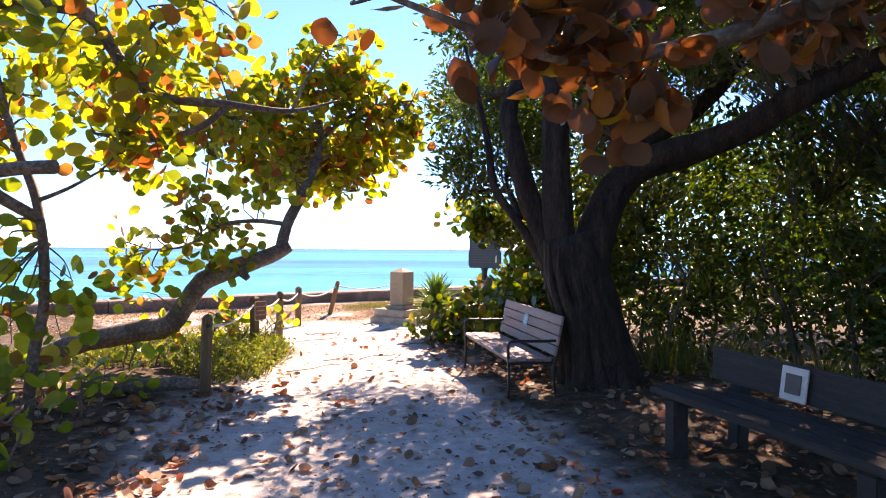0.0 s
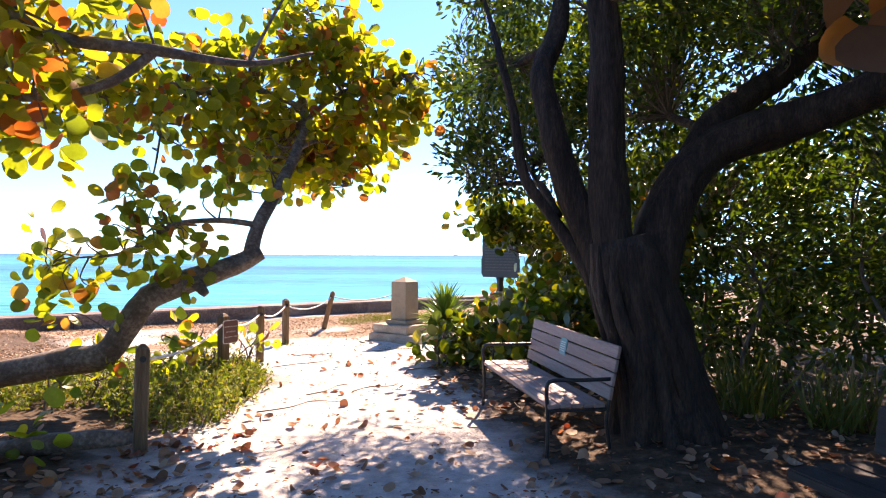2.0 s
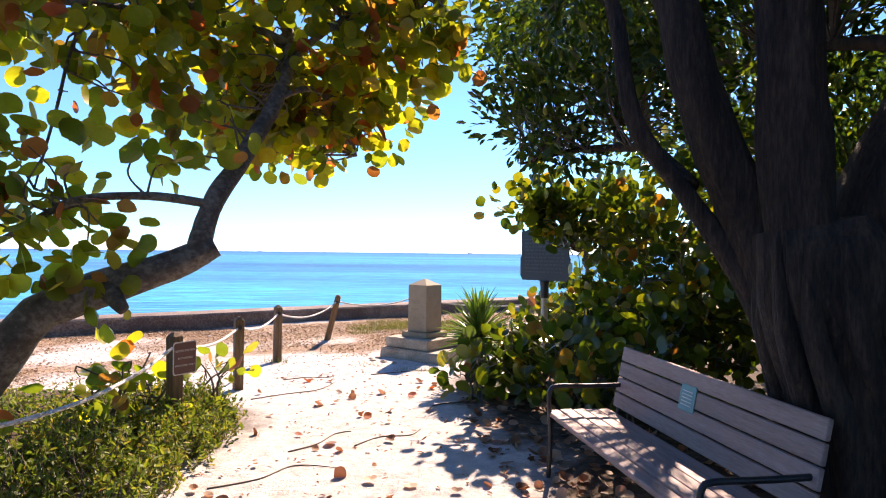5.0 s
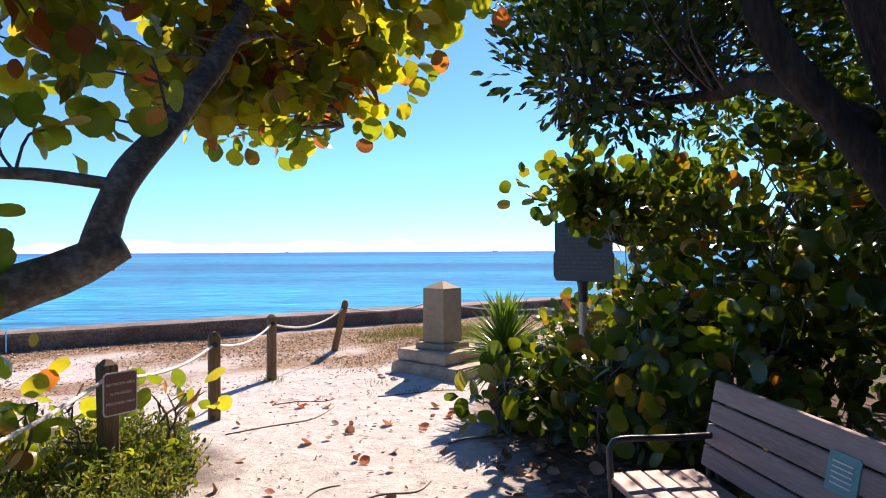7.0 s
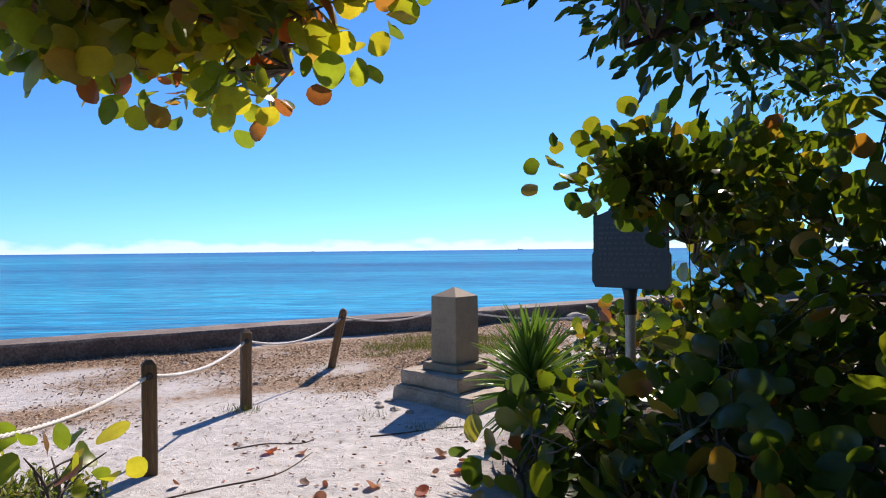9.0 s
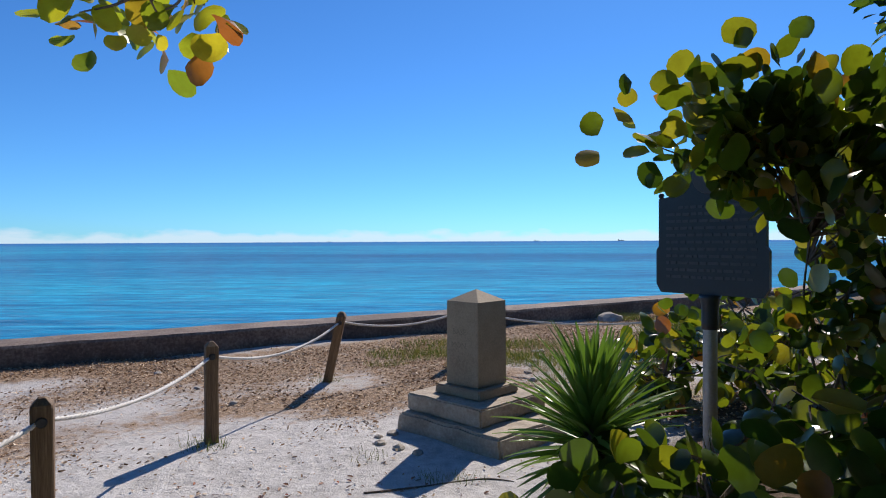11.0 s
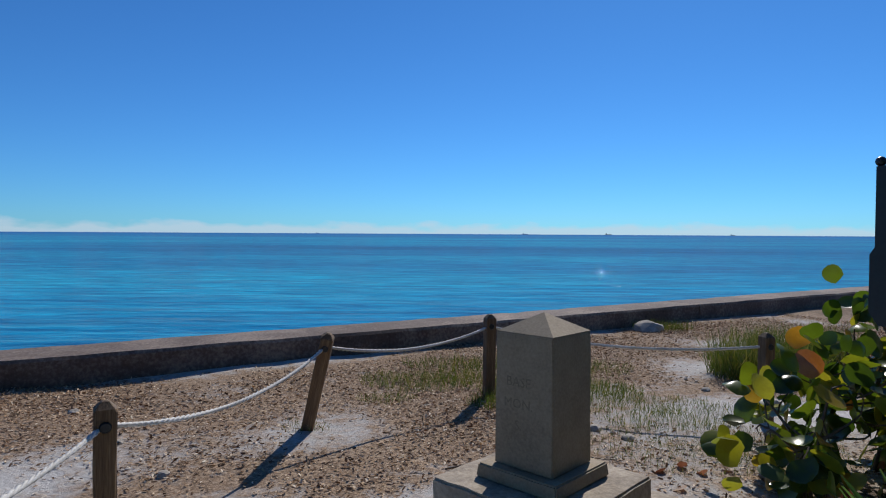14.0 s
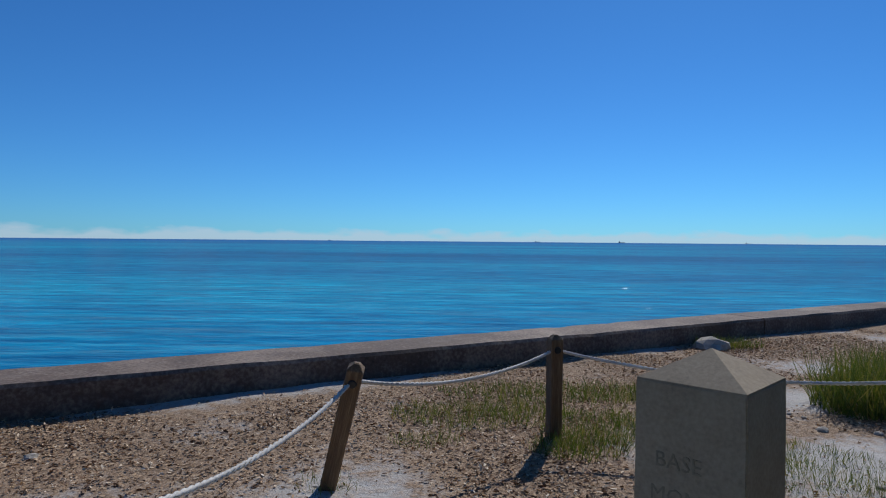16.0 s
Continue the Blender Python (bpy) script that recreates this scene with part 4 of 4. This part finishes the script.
# Some high lobes, out of view, are added to block light near the benches.
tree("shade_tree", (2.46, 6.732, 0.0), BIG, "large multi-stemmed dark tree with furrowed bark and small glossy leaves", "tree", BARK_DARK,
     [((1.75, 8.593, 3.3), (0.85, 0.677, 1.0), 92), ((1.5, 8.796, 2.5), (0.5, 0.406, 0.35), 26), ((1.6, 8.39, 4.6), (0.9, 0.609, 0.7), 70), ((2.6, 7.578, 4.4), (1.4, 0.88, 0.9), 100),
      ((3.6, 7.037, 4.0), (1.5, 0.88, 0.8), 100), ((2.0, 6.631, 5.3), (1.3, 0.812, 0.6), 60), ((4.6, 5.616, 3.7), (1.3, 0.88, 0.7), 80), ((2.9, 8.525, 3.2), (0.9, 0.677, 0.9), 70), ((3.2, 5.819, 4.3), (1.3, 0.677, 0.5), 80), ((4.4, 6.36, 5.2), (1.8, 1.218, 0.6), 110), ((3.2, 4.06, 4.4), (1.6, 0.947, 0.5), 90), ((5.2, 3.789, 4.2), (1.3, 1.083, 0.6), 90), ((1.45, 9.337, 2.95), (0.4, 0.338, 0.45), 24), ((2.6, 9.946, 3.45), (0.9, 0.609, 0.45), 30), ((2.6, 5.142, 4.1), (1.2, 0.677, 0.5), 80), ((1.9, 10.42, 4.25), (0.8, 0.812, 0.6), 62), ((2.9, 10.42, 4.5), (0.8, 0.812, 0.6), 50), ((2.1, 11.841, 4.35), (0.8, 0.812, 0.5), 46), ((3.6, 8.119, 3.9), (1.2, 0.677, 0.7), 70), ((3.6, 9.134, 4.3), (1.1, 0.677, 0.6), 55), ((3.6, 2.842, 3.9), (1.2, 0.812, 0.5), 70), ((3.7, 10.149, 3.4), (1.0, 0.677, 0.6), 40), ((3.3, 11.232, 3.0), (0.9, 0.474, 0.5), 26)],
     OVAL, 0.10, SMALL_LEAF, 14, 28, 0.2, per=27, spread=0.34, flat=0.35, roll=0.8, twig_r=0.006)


# dense thicket behind the benches
def thicket(name, base, blobs, seed, mat, outline, size, per, label, thick=0.03):
    r = random.Random(seed)
    limbs = []
    for c, rad, n in blobs:
        for _ in range(3 if c[2] - rad[2] < 1.3 else 0):
            x, y = c[0] + r.uniform(-0.6, 0.6) * rad[0], c[1] + r.uniform(-0.6, 0.6) * rad[1]
            top = c[2] + rad[2] * r.uniform(0.2, 0.8)
            limbs.append(("stem", [(x, y, -0.1), (x + r.uniform(-0.1, 0.1) * min(top, 2), y + r.uniform(-0.1, 0.1) * min(top, 2), top * 0.35), (x + r.uniform(-0.2, 0.2) * min(top, 2), y + r.uniform(-0.2, 0.2) * min(top, 2), top * 0.7),
                                   (x + r.uniform(-0.35, 0.35) * min(top, 2), y + r.uniform(-0.3, 0.3) * min(top, 2), top)], [thick, thick * 0.8, thick * 0.6, thick * 0.25]))
    return tree(name, base, limbs, label, "shrub", TWIG, blobs, outline, size, mat, seed, 7, 0.1, per=per, spread=0.34, flat=0.3, roll=0.9)


thicket("thicket", (4.6, 8.525, 0.0), [((4.2, 8.322, 1.2), (1.0, 0.677, 1.1), 70), ((4.6, 8.66, 2.7), (1.2, 0.677, 0.9), 70), ((5.6, 7.578, 1.3), (1.0, 0.812, 1.2), 70), ((6.0, 7.713, 3.0), (1.2, 0.88, 1.0), 70)],
        21, SMALL_LEAF, OVAL, 0.12, 30, "dense dark green thicket of leafy stems behind the benches")
thicket("thicket", (6.6, 5.819, 0.0), [((5.6, 5.819, 1.1), (0.9, 0.812, 1.1), 70), ((6.4, 5.683, 2.7), (1.1, 0.947, 1.0), 70), ((5.4, 4.195, 1.2), (1.0, 0.812, 1.1), 60), ((6.2, 4.06, 2.9), (1.1, 0.947, 1.1), 60), ((6.5, 5.413, 4.4), (1.4, 1.353, 0.8), 60)],
        22, SMALL_LEAF, OVAL, 0.12, 30, "dense dark green thicket of leafy stems behind the benches")
thicket("thicket", (5.6, 10.826, 0.0), [((5.0, 10.42, 1.3), (1.3, 0.88, 1.2), 70), ((5.4, 10.826, 3.0), (1.3, 0.88, 0.9), 60), ((7.0, 9.472, 2.0), (1.4, 1.083, 2.0), 90), ((8.0, 7.104, 2.2), (1.3, 1.353, 2.2), 90), ((8.2, 4.06, 2.4), (1.3, 1.692, 2.4), 80)],
        23, SMALL_LEAF, OVAL, 0.14, 30, "dense green thicket standing back from the shore")
# Backing leaves, mostly out of view, shut out sky behind the thicket.
thicket("woodland_screen", (10.0, 8.119, 0.0), [((9.5, 10.149, 2.5), (1.5, 1.353, 2.5), 90), ((10.5, 6.766, 2.8), (1.5, 1.759, 2.8), 110), ((10.0, 2.706, 2.8), (1.5, 2.03, 2.8), 100), ((7.5, 11.502, 2.0), (1.6, 0.88, 2.0), 80)],
        29, SMALL_LEAF, OVAL, 0.2, 30, "dense woodland edge standing back from the path", 0.05)
# Unseen foliage behind the start, added to keep sky light off the shaded side.
thicket("woodland_screen", (0.0, -6.089, 0.0), [((-4.0, -5.074, 2.6), (2.0, 1.353, 2.6), 90), ((0.0, -6.428, 2.8), (2.5, 1.015, 2.8), 90), ((4.5, -4.06, 2.8), (2.0, 1.692, 2.8), 100), ((5.5, 0, 2.8), (1.2, 1.489, 2.8), 90), ((-5.5, -0.677, 2.6), (1.4, 2.03, 2.6), 100),
        ((0.0, -2.03, 5.0), (4.0, 2.03, 0.7), 120), ((3.0, 0.677, 4.6), (2.0, 1.353, 0.6), 70), ((-3.6, 1.692, 4.6), (1.6, 1.692, 0.6), 70), ((-6.0, 3.383, 2.6), (1.2, 1.692, 2.4), 80)],
        30, SMALL_LEAF, OVAL, 0.22, 26, "unseen leaf mass round the start, added to block sky light", 0.06)
# Canopy carried on out of view to block sky and sun over the thicket.
thicket("woodland_canopy", (6.5, 6.5, 0.0), [((5.5, 3.2, 5.2), (2.0, 1.6, 0.6), 130), ((7.5, 6.0, 5.4), (2.2, 2.2, 0.6), 150), ((6.0, 9.0, 4.9), (1.8, 1.6, 0.6), 120), ((9.0, 9.5, 5.2), (2.0, 2.2, 0.7), 120), ((7.0, 6.5, 1.3), (0.8, 1.5, 1.1), 60)],
        33, SMALL_LEAF, OVAL, 0.2, 30, "tall shady canopy closing over the thicket", 0.07)
thicket("sea_grape_bush", (3.0, 10.014, 0.0), [((3.15, 10.42, 1.0), (0.75, 0.541, 0.9), 75), ((2.7, 11.029, 1.9), (0.8, 0.338, 0.4), 36), ((1.95, 11.232, 2.02), (0.38, 0.169, 0.2), 26), ((3.4, 9.608, 1.2), (0.8, 0.541, 1.0), 60), ((3.7, 10.149, 2.3), (0.8, 0.541, 0.5), 34),
        ((2.3, 9.202, 0.55), (0.45, 0.406, 0.45), 22), ((3.3, 8.728, 1.9), (0.6, 0.474, 0.7), 30), ((3.05, 11.9, 1.0), (0.35, 0.3, 0.8), 46), ((3.2, 12.0, 1.9), (0.4, 0.3, 0.5), 26)],
        24, GRAPE_GREEN, ROUND, 0.145, 11, "dense sea grape bush with round yellow-green leaves", 0.014)
thicket("sea_grape_shrub", (1.7, 10.284, 0.0), [((1.55, 10.42, 0.38), (0.5, 0.406, 0.36), 34), ((1.95, 9.878, 0.5), (0.45, 0.474, 0.42), 26), ((1.05, 10.487, 0.25), (0.22, 0.203, 0.2), 6), ((2.2, 10.758, 0.6), (0.4, 0.338, 0.4), 14)],
        25, GRAPE_GREEN, ROUND, 0.17, 6, "low sea grape shrub with large glossy round leaves", 0.014)
thicket("sea_grape_shrub", (3.0, 14.073, 0.0), [((3.0, 14.073, 0.5), (0.75, 0.474, 0.45), 34), ((2.25, 13.735, 0.25), (0.3, 0.271, 0.2), 10), ((3.6, 14.412, 0.8), (0.6, 0.406, 0.4), 18), ((3.0, 12.788, 0.5), (0.5, 0.338, 0.4), 16)],
        26, GRAPE_GREEN, ROUND, 0.17, 7, "low sea grape shrub with large glossy round leaves", 0.014)
thicket("sea_grape_sprig", (-2.0, 9.066, 0.0), [((-1.95, 8.796, 0.5), (0.28, 0.203, 0.2), 5), ((-1.4, 9.811, 0.42), (0.2, 0.203, 0.14), 5), ((-2.6, 7.849, 0.4), (0.4, 0.338, 0.2), 4), ((-1.9, 9.405, 0.42), (0.25, 0.203, 0.15), 5)],
        27, GRAPE, ROUND, 0.16, 5, "young sea grape sprigs with yellow and orange leaves", 0.014)
thicket("sea_grape_undergrowth", (-3.0, 5.819, 0.0), [((-2.7, 6.022, 0.3), (0.7, 0.541, 0.25), 12), ((-3.4, 5.413, 0.35), (0.7, 0.609, 0.3), 10), ((-2.6, 4.736, 0.3), (0.5, 0.474, 0.25), 9), ((-4.2, 6.428, 0.4), (0.9, 0.609, 0.4), 20)],
        28, GRAPE, ROUND, 0.14, 6, "shaded sea grape seedlings among dead leaves", 0.014)


def weeds(name, blobs, outline, size, mat, label, seed, per=16):
    rng = np.random.default_rng(seed)
    P, W, S, tw = [], [], [], []
    for (cx, cy), (rx, ry), top, count in blobs:
        for _ in range(count):
            a, q = rng.uniform(0, 2 * math.pi), rng.uniform(0, 1) ** 0.5
            x, y = cx + rx * q * math.cos(a), cy + ry * q * math.sin(a)
            h = top * rng.uniform(0.35, 1.0) * (1 - 0.45 * q * q)
            foot = np.array([x, y, height(x, y) - 0.02])
            tip = foot + np.array([rng.normal() * 0.09, rng.normal() * 0.09, h])
            tw.append(tube([foot, (foot + tip) / 2 + rng.normal(size=3) * 0.015, tip], [0.004, 0.003, 0.002], 3, 0, False))
            for k in range(per):
                t = rng.uniform(0.15, 1.02)
                P.append(foot * (1 - t) + tip * t + rng.normal(size=3) * 0.012)
                W.append(rng.normal(size=3) + np.array([0, 0, 0.5]))
                S.append(size * rng.uniform(0.6, 1.3))
    v, f = leaves(outline, np.array(P), np.array(S), np.array(W), 0.6, rng, 0.6)
    w = thing(name, (blobs[0][0][0], blobs[0][0][1], 0), label, "shrub", kind="stuff")
    raw("leaves", *shifted((v, f), w.location), mat, w)
    raw("stems", *shifted(join(tw), w.location), TWIG, w)


weeds("weeds", [((-1.75, 8.052), (0.55, 0.744), 0.45, 330), ((-1.85, 9.608), (0.6, 0.812), 0.42, 300), ((-2.9, 8.931), (0.8, 1.083), 0.36, 330), ((-3.8, 8.66), (0.8, 1.015), 0.3, 200), ((-1.9, 10.42), (0.35, 0.406), 0.25, 60), ((-1.42, 8.999), (0.3, 0.88), 0.36, 240)],
      OVAL, 0.045, WEED_LEAF, "bright green knee-high weeds round the rope posts", 41)


def grass(name, blobs, label, seed, width=1.0):
    rng = np.random.default_rng(seed)
    P, W, S = [], [], []
    for (cx, cy), (rx, ry), top, count in blobs:
        for _ in range(count):
            a, q = rng.uniform(0, 2 * math.pi), rng.uniform(0, 1) ** 0.6
            x, y = cx + rx * q * math.cos(a), cy + ry * q * math.sin(a)
            P.append((x, y, height(x, y) - 0.01))
            W.append((rng.normal() * 0.35, rng.normal() * 0.35, 1))
            S.append(top * rng.uniform(0.4, 1.1))
    v, f = leaves(blade_leaf(0.045 * width), np.array(P), np.array(S), np.array(W), 0.0, rng, 1.0)
    ob = raw(name, v, f, GRASS)
    tagged(ob, label, "grass", kind="stuff")


grass("grass", [((1.35, 16.2), (0.8, 0.5), 0.12, 2600), ((2.1, 15.5), (0.7, 0.55), 0.09, 2200), ((0.1, 16.6), (0.8, 0.45), 0.13, 1500), ((1.9, 14.6), (0.7, 0.6), 0.07, 1500), ((0.9, 17.4), (1.2, 0.4), 0.15, 1300),
                ((0.75, 15.7), (0.35, 0.3), 0.14, 700), ((2.6, 14.5), (0.5, 0.6), 0.08, 900), ((-0.35, 15.9), (0.3, 0.2), 0.1, 250), ((1.6, 17.3), (0.8, 0.5), 0.1, 900),
                ((-1.4, 12.8), (0.2, 0.14), 0.12, 120), ((-0.1, 12.5), (0.15, 0.14), 0.08, 60), ((0.5, 12.1), (0.25, 0.1), 0.08, 120), ((-0.9, 15.0), (0.2, 0.14), 0.1, 90)], "patchy sunlit grass on the litter by the seawall", 51)
grass("grass_clump", [((3.75, 17.0), (0.6, 0.5), 0.55, 2000), ((4.7, 17.9), (0.7, 0.5), 0.5, 1200)], "tall clump of rough grass beside a fence post", 52, 0.4)
grass("grass_clump", [((3.75, 20.25), (0.5, 0.18), 0.22, 700)], "dry grass clump on a stone at the seawall", 53, 0.6)
grass("grass_clump", [((3.6, 7.172), (0.3, 0.203), 0.7, 140), ((4.1, 6.631), (0.3, 0.203), 0.6, 120), ((4.6, 5.819), (0.3, 0.203), 0.6, 100), ((1.75, 11.232), (0.2, 0.135), 0.5, 60)], "long strappy grass in the shade of the thicket", 54, 0.9)

# yucca
yucca = thing("yucca", (1.2, 11.11, 0.0), "spiky green yucca on a short stem beside the path", "plant")
v, f = tube([(0, 0, -0.1), (0.01, 0, 0.25), (0.0, 0.0, 0.5), (0.0, 0.02, 0.72)], [0.055, 0.05, 0.055, 0.04], 10, 0.25)
raw("stem", v, f, TWIG, yucca, "", True)


def yucca_blade(length, bend):
    V, F = [], []
    n = 6
    for k in range(n + 1):
        t = k / n
        w = 0.017 * (0.75 + 1.1 * t) * (1 - t ** 2.2) + 0.0015
        x, z = length * t, -bend * t * t
        V += [(x, w, z + w * 0.5), (x, 0, z - 0.002), (x, -w, z + w * 0.5)]
    for k in range(n):
        a = k * 3
        F += [(a, a + 1, a + 4, a + 3), (a + 1, a + 2, a + 5, a + 4)]
    return mesh_data("blade", V, F, YUCCA_LEAF, True)


blades = [yucca_blade(0.45, 0.02), yucca_blade(0.42, 0.06), yucca_blade(0.48, 0.10), yucca_blade(0.38, 0.0)]
rb = random.Random(8)
for k in range(190):
    t = k / 190
    up_angle = -35 + 118 * t ** 0.8 + rb.uniform(-9, 9)
    b = new("blade", blades[rb.randrange(4)])
    b.parent = yucca
    b.matrix_basis = pose(0, 0.01, 0.45 + 0.26 * t, 0, 0, k * 137.5 + rb.uniform(-10, 10)) @ pose(0.02, 0, 0, rb.uniform(-25, 25), -min(up_angle, 88), 0)


# ---- fallen leaves, chips, twigs, stones ----
def scatter_leaves(name, zones, outline, size, mat, label, seed, lift=0.006, roll=0.25, category="leaves"):
    rng = np.random.default_rng(seed)
    P, S = [], []
    for (x0, x1), (y0, y1), count in zones:
        for _ in range(count):
            x, y = rng.uniform(x0, x1), rng.uniform(y0, y1)
            P.append((x, y, height(x, y) + lift + rng.uniform(0, lift)))
            S.append(size * rng.uniform(0.5, 1.25))
    W = rng.normal(size=(len(P), 3)) * np.array([1, 1, 0.12])
    v, f = leaves(outline, np.array(P), np.array(S), W, 1.0, rng, roll)
    tagged(raw(name, v, f, mat), label, category, kind="stuff")


scatter_leaves("fallen_leaves", [((-1.7, 1.6), (1.692, 6.428), 330), ((-1.3, 1.2), (6.428, 11.841), 75), ((-4.5, -1.3), (2.368, 7.104), 900), ((-1.9, -0.8), (5.413, 8.119), 70), ((1.3, 4.6), (2.706, 8.796), 700), ((0.9, 1.8), (7.781, 10.487), 120), ((1.5, 3.2), (10.826, 14.209), 60)],
               ROUND, 0.092, DEAD_LEAF, "curled dry brown and red leaves fallen on the sand", 61, 0.014, 0.45)
scatter_leaves("small_litter", [((-1.7, 1.6), (1.692, 6.428), 1300), ((-1.3, 1.2), (6.428, 12.179), 500), ((-4.0, -1.2), (2.706, 7.443), 900), ((1.2, 4), (3.383, 8.796), 800)],
               OVAL, 0.04, DEAD_LEAF, "small scraps of dry leaf and bark on the sand", 62, 0.005, 0.35, "litter")


def chips():
    rng = np.random.default_rng(63)
    P, S = [], []
    while len(P) < 80000:
        u, d = rng.uniform(-10.7, 8), rng.uniform(0.02, 8.0)
        p = shore(u, -d * 0.756)
        if p.y < 11.16 or p.x < -7:
            continue
        w = max(clamp(1.1 - abs(d - 0.7) / 1.4), clamp(1.1 - abs(d - 4.3) / 1.6))
        if p.x > -0.9 and d < 5.2:
            w = max(w, 0.75)
        if p.y > 13.2:
            w = max(w, 0.45)
        if (p.x - 0.75) ** 2 + (p.y - 13.25) ** 2 < 0.75:
            continue
        n = noise.noise(Vector((p.x * 0.8, p.y * 0.8, 0.3))) * 0.5 + 0.5
        if rng.uniform() < w * clamp((n - 0.3) * 3.0) or rng.uniform() < 0.03:
            P.append((p.x, p.y, height(p.x, p.y) + 0.005 + rng.uniform(0, 0.008) + (0.03 * max(0, 1.2 - d * 0.756))))
            S.append(rng.uniform(0.014, 0.042))
    W = rng.normal(size=(len(P), 3)) * np.array([1, 1, 0.25])
    v, f = leaves((np.array([(0, 0.16, 0), (0, -0.16, 0), (0.6, -0.2, 0.05), (1, 0, 0), (0.6, 0.2, 0.05)]), [(0, 1, 2, 3, 4)]), np.array(P), np.array(S), W, 1.0, rng, 0.5)
    tagged(raw("bark_chips", v, f, CHIP), "brown dry seaweed and bark litter strewn by the seawall", "litter", kind="stuff")


chips()

rs = random.Random(70)


def stick(pts, r):
    b = Vector((*pts[0], height(*pts[0]) + r * 0.6))
    V, F = tube([Vector((x, y, height(x, y) + r * 0.6)) - b for x, y in pts], [r, r * 0.9, r * 0.8, r * 0.4][:len(pts)], 6, 0.3)
    ob = raw("stick", V, F, TWIG, None, "", True)
    ob.location = b
    tagged(ob, "thin dry stick lying on the sand", "stick", "sticks on the path")


for pts in ([(-1.25, 10.555), (-0.95, 10.758), (-0.6, 11.029), (-0.45, 11.502)], [(-0.6, 8.796), (-0.4, 8.999), (-0.28, 9.269), (-0.15, 9.337)], [(-0.1, 8.931), (0.1, 9.134), (0.35, 9.202), (0.45, 9.405)],
            [(-0.05, 11.908), (0.3, 11.976), (0.7, 12.111), (0.9, 12.077)], [(-1.0, 8.052), (-0.7, 8.187), (-0.5, 8.457), (-0.2, 8.39)], [(0.6, 10.149), (0.75, 10.284), (0.9, 10.352), (1.05, 10.555)],
            [(-1.1, 11.638), (-0.9, 11.773), (-0.6, 11.773), (-0.5, 11.908)], [(0.2, 14.141), (0.6, 14.344), (1.0, 14.378), (1.4, 14.276)]):
    stick(pts, 0.0065)
V, F = tube([(-0.5, 0.1, 0.02), (-0.2, 0, 0.09), (0.15, 0.02, 0.12), (0.45, 0.1, 0.10)], [0.07, 0.075, 0.07, 0.05], 10, 0.25)
log = raw("log", V, F, BARK_PALE, None, "", True)
log.location = (-2.15, 6.597, height(-2.15, 6.597))
tagged(log, "short grey fallen log among dead leaves", "log")


def stone(at, r, seed):
    bm = bmesh.new()
    bmesh.ops.create_icosphere(bm, subdivisions=2, radius=r)
    for v in bm.verts:
        v.co = v.co * (1 + 0.35 * noise.noise(v.co * (1.4 / r) + Vector((seed, 0, 0))))
        v.co.z *= 0.6
    ob = part("stone", bm, PEBBLE)
    ob.location = (*at, height(*at) + r * 0.15)
    tagged(ob, "small rough coral stone on the ground", "stone", "stones by the seawall")


for k in range(34):
    stone((rs.uniform(1.3, 4.2), rs.uniform(13.9, 17.1)), rs.uniform(0.02, 0.055), k)
for k, (x, y) in enumerate(((-0.05, 12.788), (0.02, 13.058), (-0.08, 12.957), (0.25, 12.598), (0.1, 12.686), (1.5, 12.652), (-1.6, 14.006), (-2.2, 14.615), (-3.0, 15.426))):
    stone((x, y), rs.uniform(0.03, 0.06), 50 + k)
stone((3.5, 20.2), 0.24, 90)


# far ships on the horizon
def ship(at, size):
    e = thing("ship", at, "distant dark ship on the horizon", "ship", "ships on the horizon")
    bm = block((size, size * 0.16, size * 0.09), pose(0, 0, size * 0.04), size * 0.01)
    for v in bm.verts:
        if v.co.z < size * 0.02:
            v.co.x *= 0.86
    part("hull", bm, HULL, e)
    part("superstructure", block((size * 0.14, size * 0.12, size * 0.16), pose(-size * 0.34, 0, size * 0.16), size * 0.01), HULL, e)
    part("mast", block((size * 0.02, size * 0.02, size * 0.14), pose(size * 0.1, 0, size * 0.15), 0), HULL, e)


for x, y, z in ((-768, 3900, 20), (507, 3900, 34), (1020, 3900, 40), (1740, 3800, 29)):
    ship((x, y, -0.75), z)
